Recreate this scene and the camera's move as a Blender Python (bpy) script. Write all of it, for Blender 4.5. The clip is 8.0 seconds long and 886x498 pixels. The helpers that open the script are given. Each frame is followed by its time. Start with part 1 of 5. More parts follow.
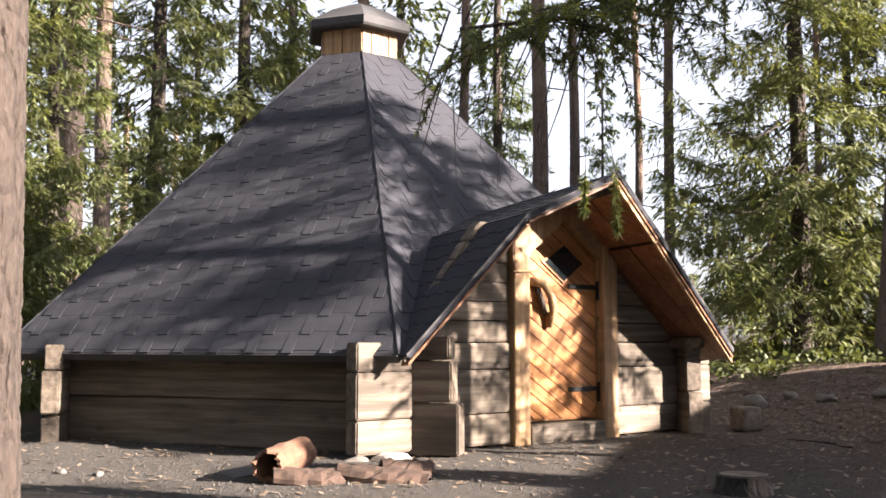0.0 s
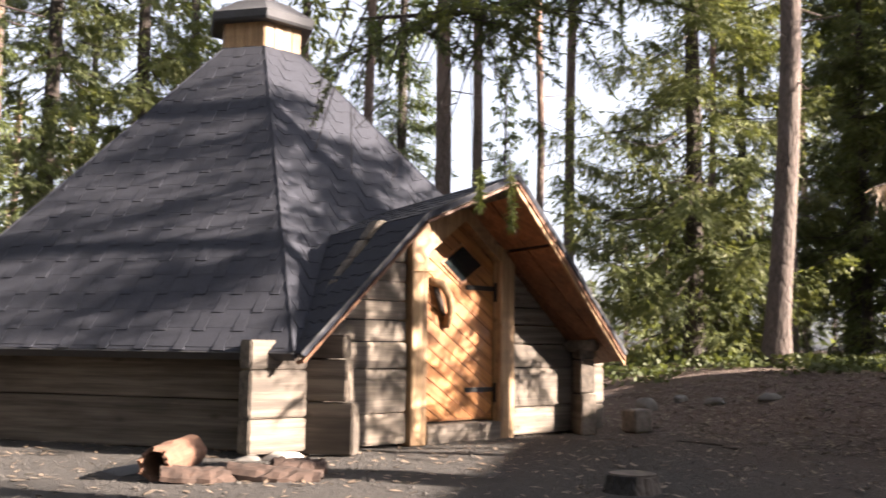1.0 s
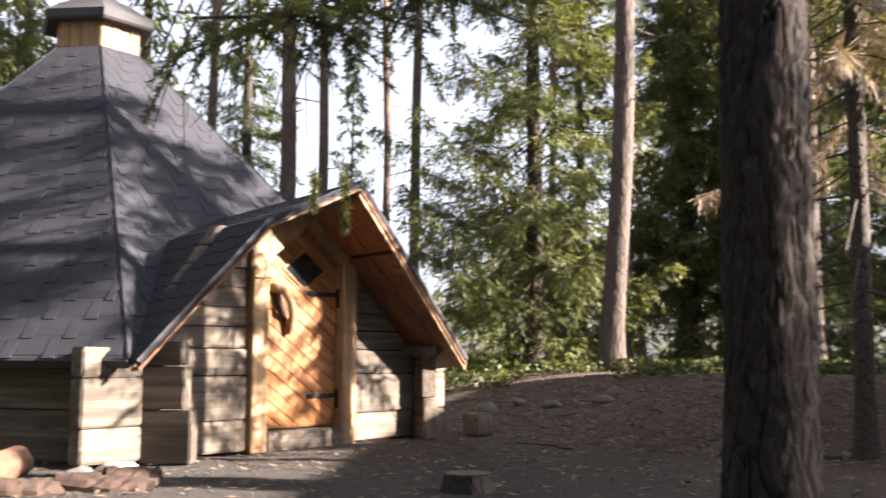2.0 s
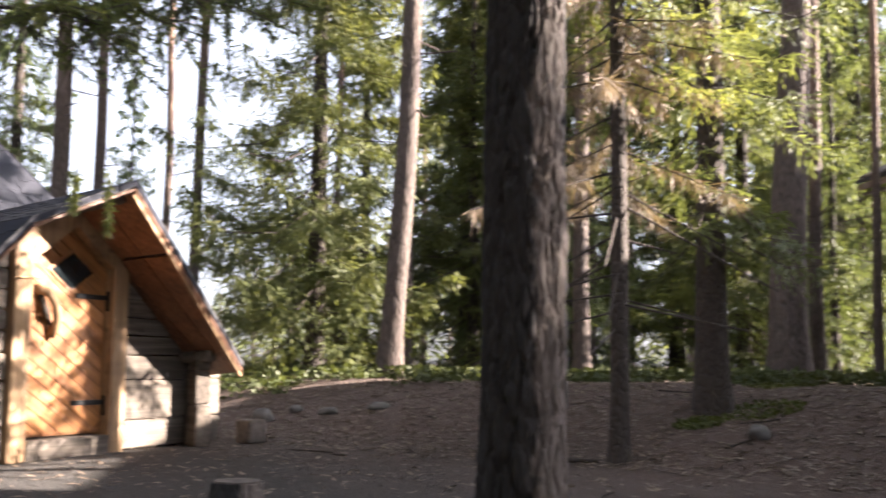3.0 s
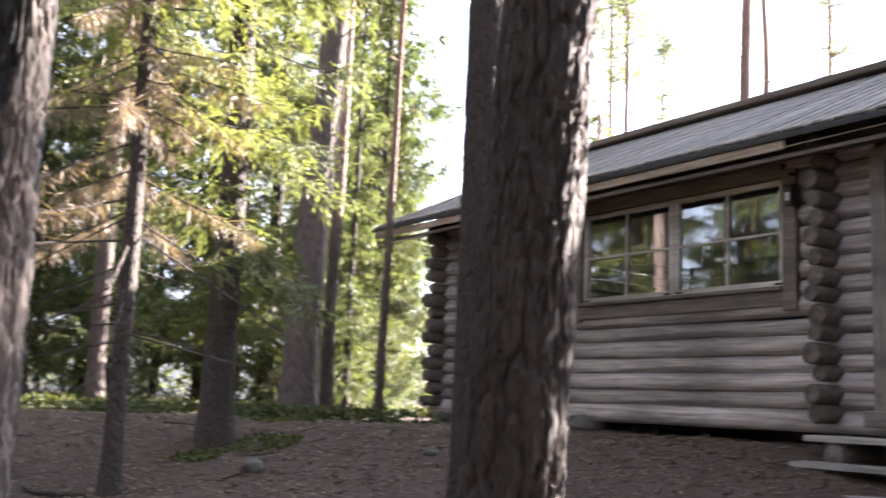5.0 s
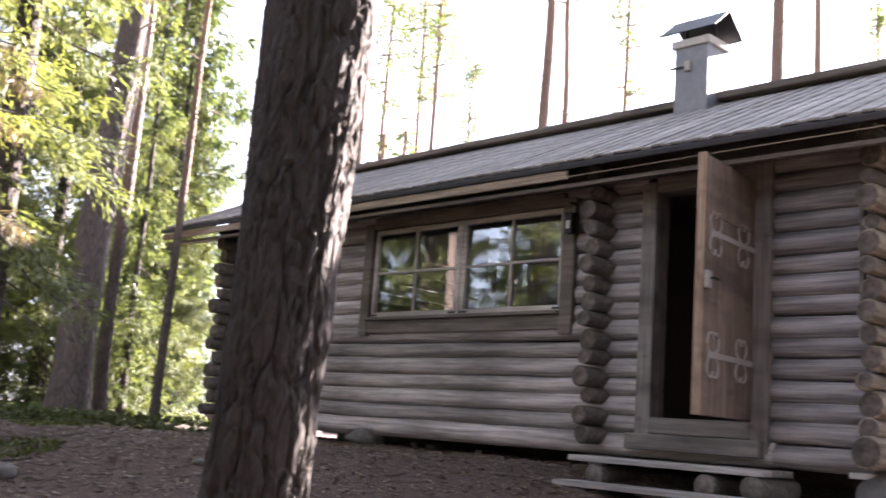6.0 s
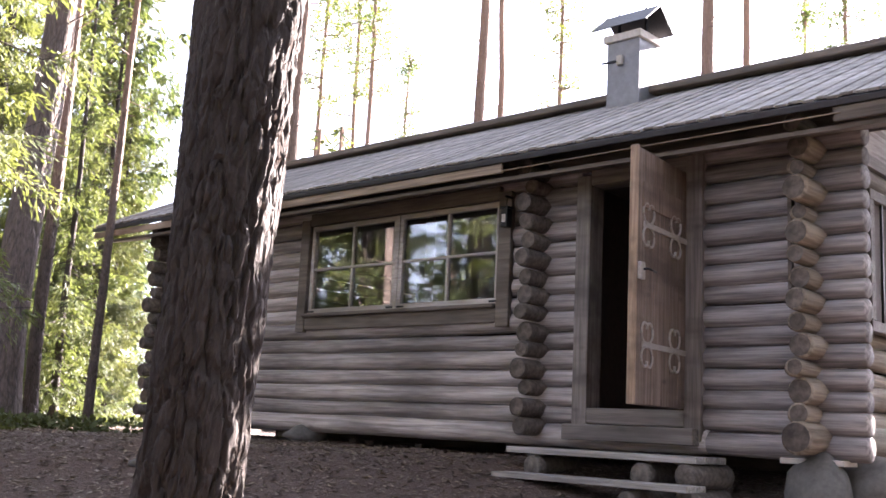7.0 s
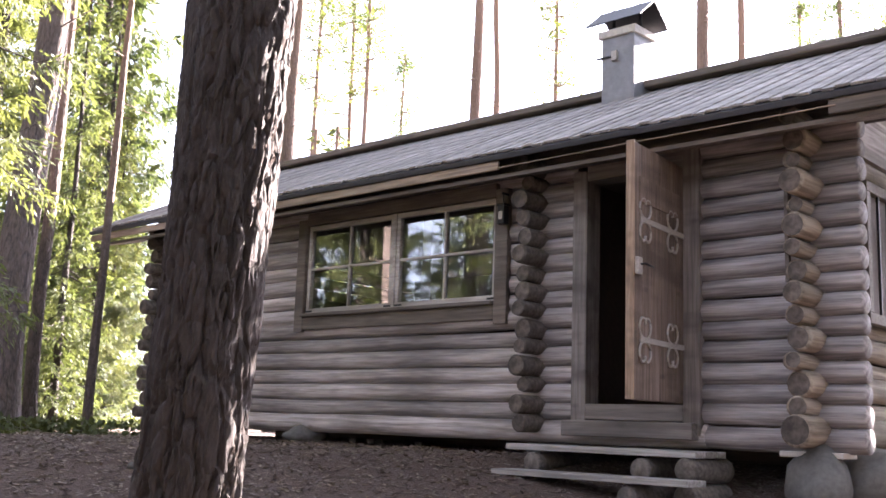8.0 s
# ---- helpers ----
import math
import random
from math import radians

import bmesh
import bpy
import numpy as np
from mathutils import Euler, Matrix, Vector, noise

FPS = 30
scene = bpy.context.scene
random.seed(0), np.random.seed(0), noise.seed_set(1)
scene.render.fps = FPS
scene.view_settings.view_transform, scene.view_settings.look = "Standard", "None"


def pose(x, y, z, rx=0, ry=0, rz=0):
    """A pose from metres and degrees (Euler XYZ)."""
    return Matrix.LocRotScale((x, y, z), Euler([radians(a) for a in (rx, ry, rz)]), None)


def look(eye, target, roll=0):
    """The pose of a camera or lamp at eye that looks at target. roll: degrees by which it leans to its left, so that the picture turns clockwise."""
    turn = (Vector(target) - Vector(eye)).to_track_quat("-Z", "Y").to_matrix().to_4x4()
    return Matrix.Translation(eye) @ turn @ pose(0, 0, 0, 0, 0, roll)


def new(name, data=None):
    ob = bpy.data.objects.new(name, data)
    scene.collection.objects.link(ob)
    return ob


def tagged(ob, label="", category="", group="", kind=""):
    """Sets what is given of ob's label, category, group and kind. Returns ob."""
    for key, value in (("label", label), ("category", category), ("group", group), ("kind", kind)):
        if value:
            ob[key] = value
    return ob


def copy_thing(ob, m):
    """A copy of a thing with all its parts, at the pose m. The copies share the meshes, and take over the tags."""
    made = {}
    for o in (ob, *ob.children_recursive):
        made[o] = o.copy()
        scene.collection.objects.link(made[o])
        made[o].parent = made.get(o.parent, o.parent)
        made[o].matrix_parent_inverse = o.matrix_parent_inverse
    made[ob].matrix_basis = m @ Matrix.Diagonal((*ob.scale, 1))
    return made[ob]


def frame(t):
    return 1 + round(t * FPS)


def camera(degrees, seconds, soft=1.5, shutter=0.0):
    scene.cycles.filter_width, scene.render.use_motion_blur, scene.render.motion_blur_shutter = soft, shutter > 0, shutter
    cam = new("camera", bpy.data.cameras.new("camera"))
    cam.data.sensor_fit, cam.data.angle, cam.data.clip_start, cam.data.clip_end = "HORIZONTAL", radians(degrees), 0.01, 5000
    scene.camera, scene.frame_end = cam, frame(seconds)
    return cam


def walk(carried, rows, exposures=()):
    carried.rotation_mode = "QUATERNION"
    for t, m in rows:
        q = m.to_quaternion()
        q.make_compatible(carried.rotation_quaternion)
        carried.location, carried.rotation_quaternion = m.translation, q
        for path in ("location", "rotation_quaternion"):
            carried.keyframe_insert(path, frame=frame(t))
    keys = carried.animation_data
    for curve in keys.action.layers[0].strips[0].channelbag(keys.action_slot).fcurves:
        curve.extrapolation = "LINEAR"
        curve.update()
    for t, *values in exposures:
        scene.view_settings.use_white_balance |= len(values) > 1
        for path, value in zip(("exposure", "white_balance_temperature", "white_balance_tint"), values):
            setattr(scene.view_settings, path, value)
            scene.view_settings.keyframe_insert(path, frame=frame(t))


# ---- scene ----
cam = camera(46.0, 8.0, soft=1.6, shutter=0.5)
PATH = (
    (0.0, 0.000, 0.000, 1.050, -0.00, 5.03, -0.05),
    (0.5, -0.015, 0.012, 1.038, -1.70, 5.11, -0.42),
    (1.0, 0.026, 0.031, 1.023, -5.44, 5.25, -0.84),
    (2.5, 0.070, -0.069, 0.984, -19.05, 6.18, -0.15),
    (3.0, 0.098, -0.096, 0.997, -25.50, 6.29, -0.65),
    (3.5, 0.154, -0.130, 0.990, -31.44, 6.74, -1.05),
    (4.0, 0.214, -0.216, 1.011, -37.99, 7.53, -1.92),
    (4.5, 0.222, -0.249, 1.021, -44.70, 9.03, -2.18),
    (5.0, 0.225, -0.299, 1.022, -50.49, 8.56, -2.28),
    (5.2, 0.236, -0.316, 1.027, -53.01, 8.97, -2.99),
    (6.3, 0.309, -0.411, 1.028, -63.69, 9.88, -3.81),
    (6.5, 0.308, -0.413, 1.028, -64.38, 9.88, -3.46),
    (7.0, 0.308, -0.407, 1.023, -64.96, 9.79, -2.78),
    (7.5, 0.306, -0.410, 1.021, -64.68, 9.76, -2.25),
    (8.0, 0.316, -0.411, 1.020, -64.94, 9.70, -2.00),
)
walk(cam, [(t, pose(x, y, z, 90 + p, r, w)) for t, x, y, z, w, p, r in PATH],
     exposures=((0.0, 3.05, 6200, 19), (2.5, 3.2, 6100, 20), (4.0, 4.0, 5700, 20), (4.6, 4.05, 5650, 20), (6.5, 4.2, 5680, 24), (8.0, 4.4, 5680, 25)))

# ---- sky, sun, exposure ----
SUN_AZ, SUN_EL = 109.5, 22.5
world = bpy.data.worlds.new("world")
scene.world = world
world.use_nodes = True
sky = world.node_tree.nodes.new("ShaderNodeTexSky")
sky.sky_type, sky.sun_disc = "NISHITA", False
sky.sun_elevation, sky.sun_rotation = radians(SUN_EL), radians(SUN_AZ)
sky.air_density, sky.dust_density, sky.ozone_density = 1.0, 2.5, 1.0
backdrop_shader = world.node_tree.nodes["Background"]
backdrop_shader.inputs[1].default_value = 0.05
haze = world.node_tree.nodes.new("ShaderNodeHueSaturation")
haze.inputs["Saturation"].default_value, haze.inputs["Value"].default_value = 0.32, 1.0
world.node_tree.links.new(sky.outputs[0], haze.inputs["Color"])
world.node_tree.links.new(haze.outputs[0], backdrop_shader.inputs[0])
sun_dir = Vector((math.sin(radians(SUN_AZ)) * math.cos(radians(SUN_EL)),
                  math.cos(radians(SUN_AZ)) * math.cos(radians(SUN_EL)), math.sin(radians(SUN_EL))))
sun = new("sun", bpy.data.lights.new("sun", "SUN"))
sun.data.energy, sun.data.angle, sun.data.color = 5.0, radians(0.5), (1.0, 0.86, 0.66)
sun.matrix_world = look(sun_dir * 60, (0, 0, 0))


# ---- materials ----
def shader(name):
    m = bpy.data.materials.new(name)
    m.use_nodes = True
    return m, m.node_tree.nodes, m.node_tree.links, m.node_tree.nodes["Principled BSDF"]


def ramp(nodes, links, fac, stops):
    r = nodes.new("ShaderNodeValToRGB")
    while len(r.color_ramp.elements) < len(stops):
        r.color_ramp.elements.new(0.5)
    for e, (p, c) in zip(r.color_ramp.elements, stops):
        e.position, e.color = p, (*c, 1)
    links.new(fac, r.inputs[0])
    return r.outputs[0]


def mapped(nodes, links, scale, coord="Object"):
    tc, mp = nodes.new("ShaderNodeTexCoord"), nodes.new("ShaderNodeMapping")
    mp.inputs["Scale"].default_value = scale
    links.new(tc.outputs[coord], mp.inputs[0])
    return mp.outputs[0]


def noise_tex(nodes, links, vec, scale, detail=4.0, rough=0.6):
    n = nodes.new("ShaderNodeTexNoise")
    n.inputs["Scale"].default_value, n.inputs["Detail"].default_value, n.inputs["Roughness"].default_value = scale, detail, rough
    links.new(vec, n.inputs["Vector"])
    return n.outputs["Fac"]


def mixed(nodes, links, fac, a, b, mode="MIX"):
    x = nodes.new("ShaderNodeMix")
    x.data_type, x.blend_type = "RGBA", mode
    for sock, v in ((x.inputs[0], fac), (x.inputs[6], a), (x.inputs[7], b)):
        if isinstance(v, (int, float)):
            sock.default_value = v
        elif isinstance(v, tuple):
            sock.default_value = (*v, 1)
        else:
            links.new(v, sock)
    return x.outputs[2]


def bumped(nodes, links, bsdf, height, strength, dist):
    b = nodes.new("ShaderNodeBump")
    b.inputs["Strength"].default_value, b.inputs["Distance"].default_value = strength, dist
    links.new(height, b.inputs["Height"])
    links.new(b.outputs[0], bsdf.inputs["Normal"])


def wood(name, dark, light, grain=(2, 40, 40), rough=0.75, vary=0.35, bump=0.5, knots=True):
    """Sawn or weathered timber: long grain along local x, stains, cracks, knots and a tone of its own for each piece."""
    m, n, l, b = shader(name)
    v = mapped(n, l, grain)
    g = noise_tex(n, l, v, 1.0, 6, 0.65)
    col = ramp(n, l, g, ((0.38, dark), (0.62, light)))
    st = noise_tex(n, l, mapped(n, l, (0.7, 3, 3)), 1.3, 3)
    mid = tuple(0.55 * c for c in dark)
    col = mixed(n, l, ramp(n, l, st, ((0.46, (0, 0, 0)), (0.66, (0.75, 0.75, 0.75)))), col, mid)
    if knots:
        vo = n.new("ShaderNodeTexVoronoi")
        vo.inputs["Scale"].default_value = 1.0
        l.new(mapped(n, l, (2.6, 6, 6)), vo.inputs["Vector"])
        col = mixed(n, l, ramp(n, l, vo.outputs["Distance"], ((0.0, (0.8, 0.8, 0.8)), (0.16, (0, 0, 0)))), col, tuple(0.35 * c for c in dark))
    oi = n.new("ShaderNodeObjectInfo")
    col = mixed(n, l, 1.0, col, ramp(n, l, oi.outputs["Random"], ((0, (1 - vary,) * 3), (1, (1, 1, 1)))), "MULTIPLY")
    l.new(col, b.inputs[0])
    b.inputs["Roughness"].default_value = rough
    bumped(n, l, b, g, bump, 0.012)
    return m


def plain(name, c, rough=0.6, metal=0.0, scale=30.0, spread=0.25):
    m, n, l, b = shader(name)
    f = noise_tex(n, l, mapped(n, l, (1, 1, 1)), scale, 5)
    col = ramp(n, l, f, ((0.3, tuple(x * (1 - spread) for x in c)), (0.7, tuple(min(1, x * (1 + spread)) for x in c))))
    f2 = noise_tex(n, l, mapped(n, l, (1, 1, 1)), scale / 9, 3)
    col = mixed(n, l, 0.35, col, ramp(n, l, f2, ((0.35, tuple(x * 0.6 for x in c)), (0.65, c))))
    l.new(col, b.inputs[0])
    b.inputs["Roughness"].default_value, b.inputs["Metallic"].default_value = rough, metal
    bumped(n, l, b, f, 0.25, 0.004)
    return m


def bark(name, deep, plate, stretch=(1, 1, 0.28), scale=14.0, upper=None, height=9.0, bare=None):
    """Plated bark: cracks between plates, lichen patches; upper: the colour that it takes high on the stem (Scots pine)."""
    m, n, l, b = shader(name)
    vec = mapped(n, l, stretch)
    wob = n.new("ShaderNodeTexNoise")
    wob.inputs["Scale"].default_value = 9
    l.new(vec, wob.inputs["Vector"])
    vm = n.new("ShaderNodeVectorMath")
    vm.operation = "MULTIPLY_ADD"
    l.new(wob.outputs["Color"], vm.inputs[0])
    vm.inputs[1].default_value = (0.09, 0.09, 0.09)
    l.new(vec, vm.inputs[2])
    vo = n.new("ShaderNodeTexVoronoi")
    vo.feature = "DISTANCE_TO_EDGE"
    vo.inputs["Scale"].default_value = scale
    l.new(vm.outputs[0], vo.inputs["Vector"])
    fine = noise_tex(n, l, vec, scale * 4, 6, 0.7)
    col = ramp(n, l, vo.outputs["Distance"], ((0.0, deep), (0.16, plate)))
    col = mixed(n, l, 0.6, col, ramp(n, l, fine, ((0.36, tuple(x * 0.3 for x in plate)), (0.7, tuple(min(1, x * 1.6) for x in plate)))))
    lich = noise_tex(n, l, mapped(n, l, (1, 1, 0.5)), 3.5, 4)
    col = mixed(n, l, ramp(n, l, lich, ((0.52, (0, 0, 0)), (0.7, (0.45, 0.45, 0.45)))), col, tuple(min(1, 1.5 * x + 0.007) for x in plate))
    if bare:
        tcb, dt = n.new("ShaderNodeTexCoord"), n.new("ShaderNodeVectorMath")
        fl, nv = n.new("ShaderNodeVectorMath"), n.new("ShaderNodeVectorMath")
        fl.operation, nv.operation, dt.operation = "MULTIPLY", "NORMALIZE", "DOT_PRODUCT"
        fl.inputs[1].default_value, dt.inputs[1].default_value = (1, 1, 0), (*bare, 0)
        l.new(tcb.outputs["Object"], fl.inputs[0])
        l.new(fl.outputs[0], nv.inputs[0])
        l.new(nv.outputs[0], dt.inputs[0])
        ad = n.new("ShaderNodeMath")
        ad.operation = "MULTIPLY_ADD"
        l.new(noise_tex(n, l, mapped(n, l, (1, 1, 0.6)), 7, 5), ad.inputs[0])
        ad.inputs[1].default_value = 0.9
        l.new(dt.outputs["Value"], ad.inputs[2])
        mrb = n.new("ShaderNodeMapRange")
        mrb.inputs[1].default_value, mrb.inputs[2].default_value = 1.24, 1.32
        l.new(ad.outputs[0], mrb.inputs[0])
        col = mixed(n, l, mrb.outputs[0], col, mixed(n, l, fine, (0.05, 0.041, 0.036), (0.165, 0.136, 0.118)))
    if upper:
        tc, sp = n.new("ShaderNodeTexCoord"), n.new("ShaderNodeSeparateXYZ")
        l.new(tc.outputs["Object"], sp.inputs[0])
        mr = n.new("ShaderNodeMapRange")
        mr.inputs[1].default_value, mr.inputs[2].default_value = height * 0.35, height
        l.new(sp.outputs[2], mr.inputs[0])
        col = mixed(n, l, mr.outputs[0], col, mixed(n, l, fine, tuple(0.7 * x for x in upper), upper))
    l.new(col, b.inputs[0])
    b.inputs["Roughness"].default_value = 0.9
    h = mixed(n, l, 0.4, ramp(n, l, vo.outputs["Distance"], ((0.0, (0, 0, 0)), (0.2, (1, 1, 1)))), fine)
    bumped(n, l, b, h, 0.9, 0.02)
    return m


def foliage(name, dark, light, glow=0.42):
    """Needles and leaves: each sprig its own green, with light shining through."""
    m, n, l, b = shader(name)
    geo, oi = n.new("ShaderNodeNewGeometry"), n.new("ShaderNodeObjectInfo")
    col = ramp(n, l, geo.outputs["Random Per Island"], ((0.0, tuple(0.5 * (x + y) for x, y in zip(dark, light))), (0.8, light), (1.0, tuple(min(1, x * 1.3) for x in light))))
    big = noise_tex(n, l, mapped(n, l, (1, 1, 1)), 0.9, 2)
    col = mixed(n, l, ramp(n, l, big, ((0.45, (0, 0, 0)), (0.7, (0.5, 0.5, 0.5)))), col, (light[0] * 1.2, light[1] * 1.05, light[2] * 0.9))
    col = mixed(n, l, 1.0, col, ramp(n, l, oi.outputs["Random"], ((0, (0.7, 0.75, 0.75)), (1, (1.1, 1.0, 0.9)))), "MULTIPLY")
    l.new(col, b.inputs[0])
    b.inputs["Roughness"].default_value = 0.55
    b.inputs["Specular IOR Level"].default_value = 0.3
    tr, mx = n.new("ShaderNodeBsdfTranslucent"), n.new("ShaderNodeMixShader")
    l.new(mixed(n, l, 1.0, col, (1.35, 1.3, 0.7), "MULTIPLY"), tr.inputs[0])
    mx.inputs[0].default_value = glow
    l.new(b.outputs[0], mx.inputs[1])
    l.new(tr.outputs[0], mx.inputs[2])
    l.new(mx.outputs[0], n["Material Output"].inputs[0])
    return m


GREY_LOG = wood("weathered_grey_log", (0.22, 0.19, 0.178), (0.53, 0.475, 0.45), (1.2, 26, 26), 0.8, 0.42)
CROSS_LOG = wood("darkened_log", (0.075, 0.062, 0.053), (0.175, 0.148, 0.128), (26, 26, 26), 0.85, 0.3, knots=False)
HUT_LOG = wood("weathered_hut_plank", (0.078, 0.062, 0.049), (0.185, 0.15, 0.118), (1.0, 22, 22), 0.8, 0.3)
STAINED_LOG = wood("lilac_grey_stained_log", (0.15, 0.132, 0.128), (0.40, 0.362, 0.35), (1.2, 26, 26), 0.8, 0.45)
TAN_LOG = wood("tan_weathered_log", (0.15, 0.117, 0.085), (0.34, 0.28, 0.215), (1.2, 26, 26), 0.85, 0.35)
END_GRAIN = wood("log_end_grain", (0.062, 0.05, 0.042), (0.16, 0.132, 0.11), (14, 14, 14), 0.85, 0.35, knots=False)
PINE_FRAME = wood("honey_pine_frame", (0.24, 0.14, 0.07), (0.42, 0.27, 0.14), (30, 30, 1.5), 0.6, 0.2)
PINE_DOOR = wood("varnished_pine_plank", (0.25, 0.095, 0.028), (0.43, 0.19, 0.06), (1.5, 30, 30), 0.4, 0.3)
DARK_WOOD = wood("brown_stained_wood", (0.095, 0.076, 0.060), (0.165, 0.135, 0.11), (2, 40, 40), 0.7, 0.2, knots=False)
OLD_DOOR = wood("weathered_door_plank", (0.12, 0.085, 0.065), (0.24, 0.18, 0.145), (40, 40, 1.5), 0.7, 0.25)
FRAME_RAIL = wood("grey_brown_frame_rail", (0.125, 0.108, 0.096), (0.235, 0.205, 0.185), (1.5, 40, 40), 0.75, 0.25)
FRAME_BOARD = wood("grey_brown_frame_board", (0.125, 0.108, 0.096), (0.235, 0.205, 0.185), (40, 40, 1.5), 0.75, 0.25)
GREY_BOARD = wood("silver_grey_board", (0.22, 0.20, 0.185), (0.42, 0.395, 0.37), (1.5, 40, 40), 0.85, 0.35)
ROOF_BOARD = wood("silver_grey_roof_board", (0.19, 0.172, 0.157), (0.40, 0.37, 0.342), (40, 1.5, 40), 0.85, 0.35, knots=False)
SOFFIT = wood("reddish_soffit_board", (0.12, 0.05, 0.023), (0.23, 0.105, 0.05), (1.5, 30, 30), 0.6, 0.3)
WORN_EDGE = wood("worn_door_edge", (0.22, 0.15, 0.10), (0.40, 0.29, 0.20), (40, 40, 2), 0.7, 0.2, knots=False)
FASCIA = wood("tan_weathered_board", (0.20, 0.15, 0.11), (0.36, 0.28, 0.21), (2, 40, 40), 0.75, 0.2, knots=False)
WHITE_WOOD = wood("worn_pale_paint", (0.34, 0.30, 0.27), (0.52, 0.48, 0.44), (3, 40, 40), 0.6, 0.15, knots=False)
SHINGLE = plain("bitumen_shingle", (0.030, 0.032, 0.042), 0.9, 0, 90, 0.35)
SHINGLE.node_tree.nodes["Principled BSDF"].inputs["Specular IOR Level"].default_value = 0.25
FELT = plain("roofing_felt", (0.05, 0.05, 0.055), 0.85, 0, 60)
IRON = plain("black_iron", (0.03, 0.03, 0.032), 0.5, 0.8, 60)
GREY_IRON = plain("weathered_grey_iron", (0.36, 0.33, 0.30), 0.6, 0.1, 60)
SHEET = plain("dull_sheet_metal", (0.20, 0.20, 0.215), 0.55, 0.5, 12)
STONE = plain("granite_stone", (0.115, 0.108, 0.10), 0.85, 0, 25, 0.35)
PALE_STONE = plain("pale_stone", (0.5, 0.46, 0.42), 0.8, 0, 25, 0.25)
SLAB_BARK = plain("reddish_loose_bark", (0.05, 0.03, 0.022), 0.9, 0, 22, 0.6)
RUST = plain("rusty_bark_inside", (0.14, 0.072, 0.045), 0.85, 0, 30, 0.4)
# the darkness inside the closed room is put into this wood colour
DARK_ROOM = plain("unlit_room_wood", (0.07, 0.05, 0.04), 0.8, 0, 20)
PINE_BARK = bark("pine_bark", (0.035, 0.026, 0.022), (0.105, 0.08, 0.068), (1, 1, 0.3), 13, (0.26, 0.165, 0.115), 11)
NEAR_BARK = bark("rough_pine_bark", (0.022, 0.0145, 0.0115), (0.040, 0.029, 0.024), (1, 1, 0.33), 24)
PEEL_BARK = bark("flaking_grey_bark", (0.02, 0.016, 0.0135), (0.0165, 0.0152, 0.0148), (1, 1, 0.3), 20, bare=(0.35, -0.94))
SPRUCE_BARK = bark("spruce_bark", (0.025, 0.019, 0.016), (0.056, 0.044, 0.037), (1, 1, 0.5), 22)
NEEDLES = foliage("spruce_needles", (0.034, 0.054, 0.029), (0.122, 0.152, 0.066))
FRESH_NEEDLES = foliage("light_green_spruce_needles", (0.044, 0.070, 0.03), (0.138, 0.172, 0.066))
PINE_NEEDLES = foliage("pine_needles", (0.035, 0.06, 0.025), (0.11, 0.14, 0.05))
DEAD_TWIGS = foliage("dead_brown_twigs", (0.085, 0.072, 0.06), (0.185, 0.16, 0.135), 0.2)
SHRUB = foliage("bilberry_leaves", (0.03, 0.044, 0.02), (0.075, 0.095, 0.036), 0.3)
LITTER = foliage("dry_leaf_litter", (0.09, 0.058, 0.042), (0.29, 0.215, 0.165), 0.05)
MOSS = foliage("green_moss", (0.035, 0.05, 0.015), (0.09, 0.11, 0.03), 0.2)


def glass_pane():
    m, n, l, b = shader("window_glass")
    b.inputs[0].default_value = (0.9, 0.93, 0.92, 1)
    b.inputs["Roughness"].default_value = 0.015
    b.inputs["Transmission Weight"].default_value = 1.0
    b.inputs["IOR"].default_value = 1.9
    return m


GLASS = glass_pane()


def ground_material():
    m, n, l, b = shader("forest_floor")
    v = mapped(n, l, (1, 1, 1))
    fine, mid, big = noise_tex(n, l, v, 38, 8, 0.75), noise_tex(n, l, v, 5, 5), noise_tex(n, l, v, 0.55, 4)
    litter = ramp(n, l, fine, ((0.25, (0.028, 0.02, 0.016)), (0.5, (0.088, 0.06, 0.047)), (0.75, (0.22, 0.16, 0.13))))
    litter = mixed(n, l, ramp(n, l, mid, ((0.4, (0, 0, 0)), (0.65, (0.7, 0.7, 0.7)))), litter, (0.08, 0.048, 0.036))
    gravel = ramp(n, l, fine, ((0.25, (0.018, 0.0155, 0.014)), (0.5, (0.037, 0.033, 0.030)), (0.8, (0.10, 0.089, 0.081))))
    tc, sp = n.new("ShaderNodeTexCoord"), n.new("ShaderNodeVectorMath")
    sp.operation = "DISTANCE"
    l.new(tc.outputs["Object"], sp.inputs[0])
    sp.inputs[1].default_value = (-0.8, 6.2, 0.3)
    ad = n.new("ShaderNodeMath")
    ad.operation = "MULTIPLY_ADD"
    l.new(big, ad.inputs[0])
    ad.inputs[1].default_value = 3.5
    l.new(sp.outputs["Value"], ad.inputs[2])
    mr = n.new("ShaderNodeMapRange")
    mr.inputs[1].default_value, mr.inputs[2].default_value = 4.6, 7.0
    l.new(ad.outputs[0], mr.inputs[0])
    col = mixed(n, l, mr.outputs[0], gravel, litter)
    l.new(col, b.inputs[0])
    b.inputs["Roughness"].default_value = 0.95
    bumped(n, l, b, fine, 1.0, 0.03)
    return m


GROUND = ground_material()


# ---- mesh helpers ----
def mesh_object(name, me, material, parent=None, label=""):
    ob = new(name, me)
    if material is not None and not me.materials:
        me.materials.append(material)
    if parent is not None:
        ob.parent = parent
    if label:
        ob["label"] = label
    return ob


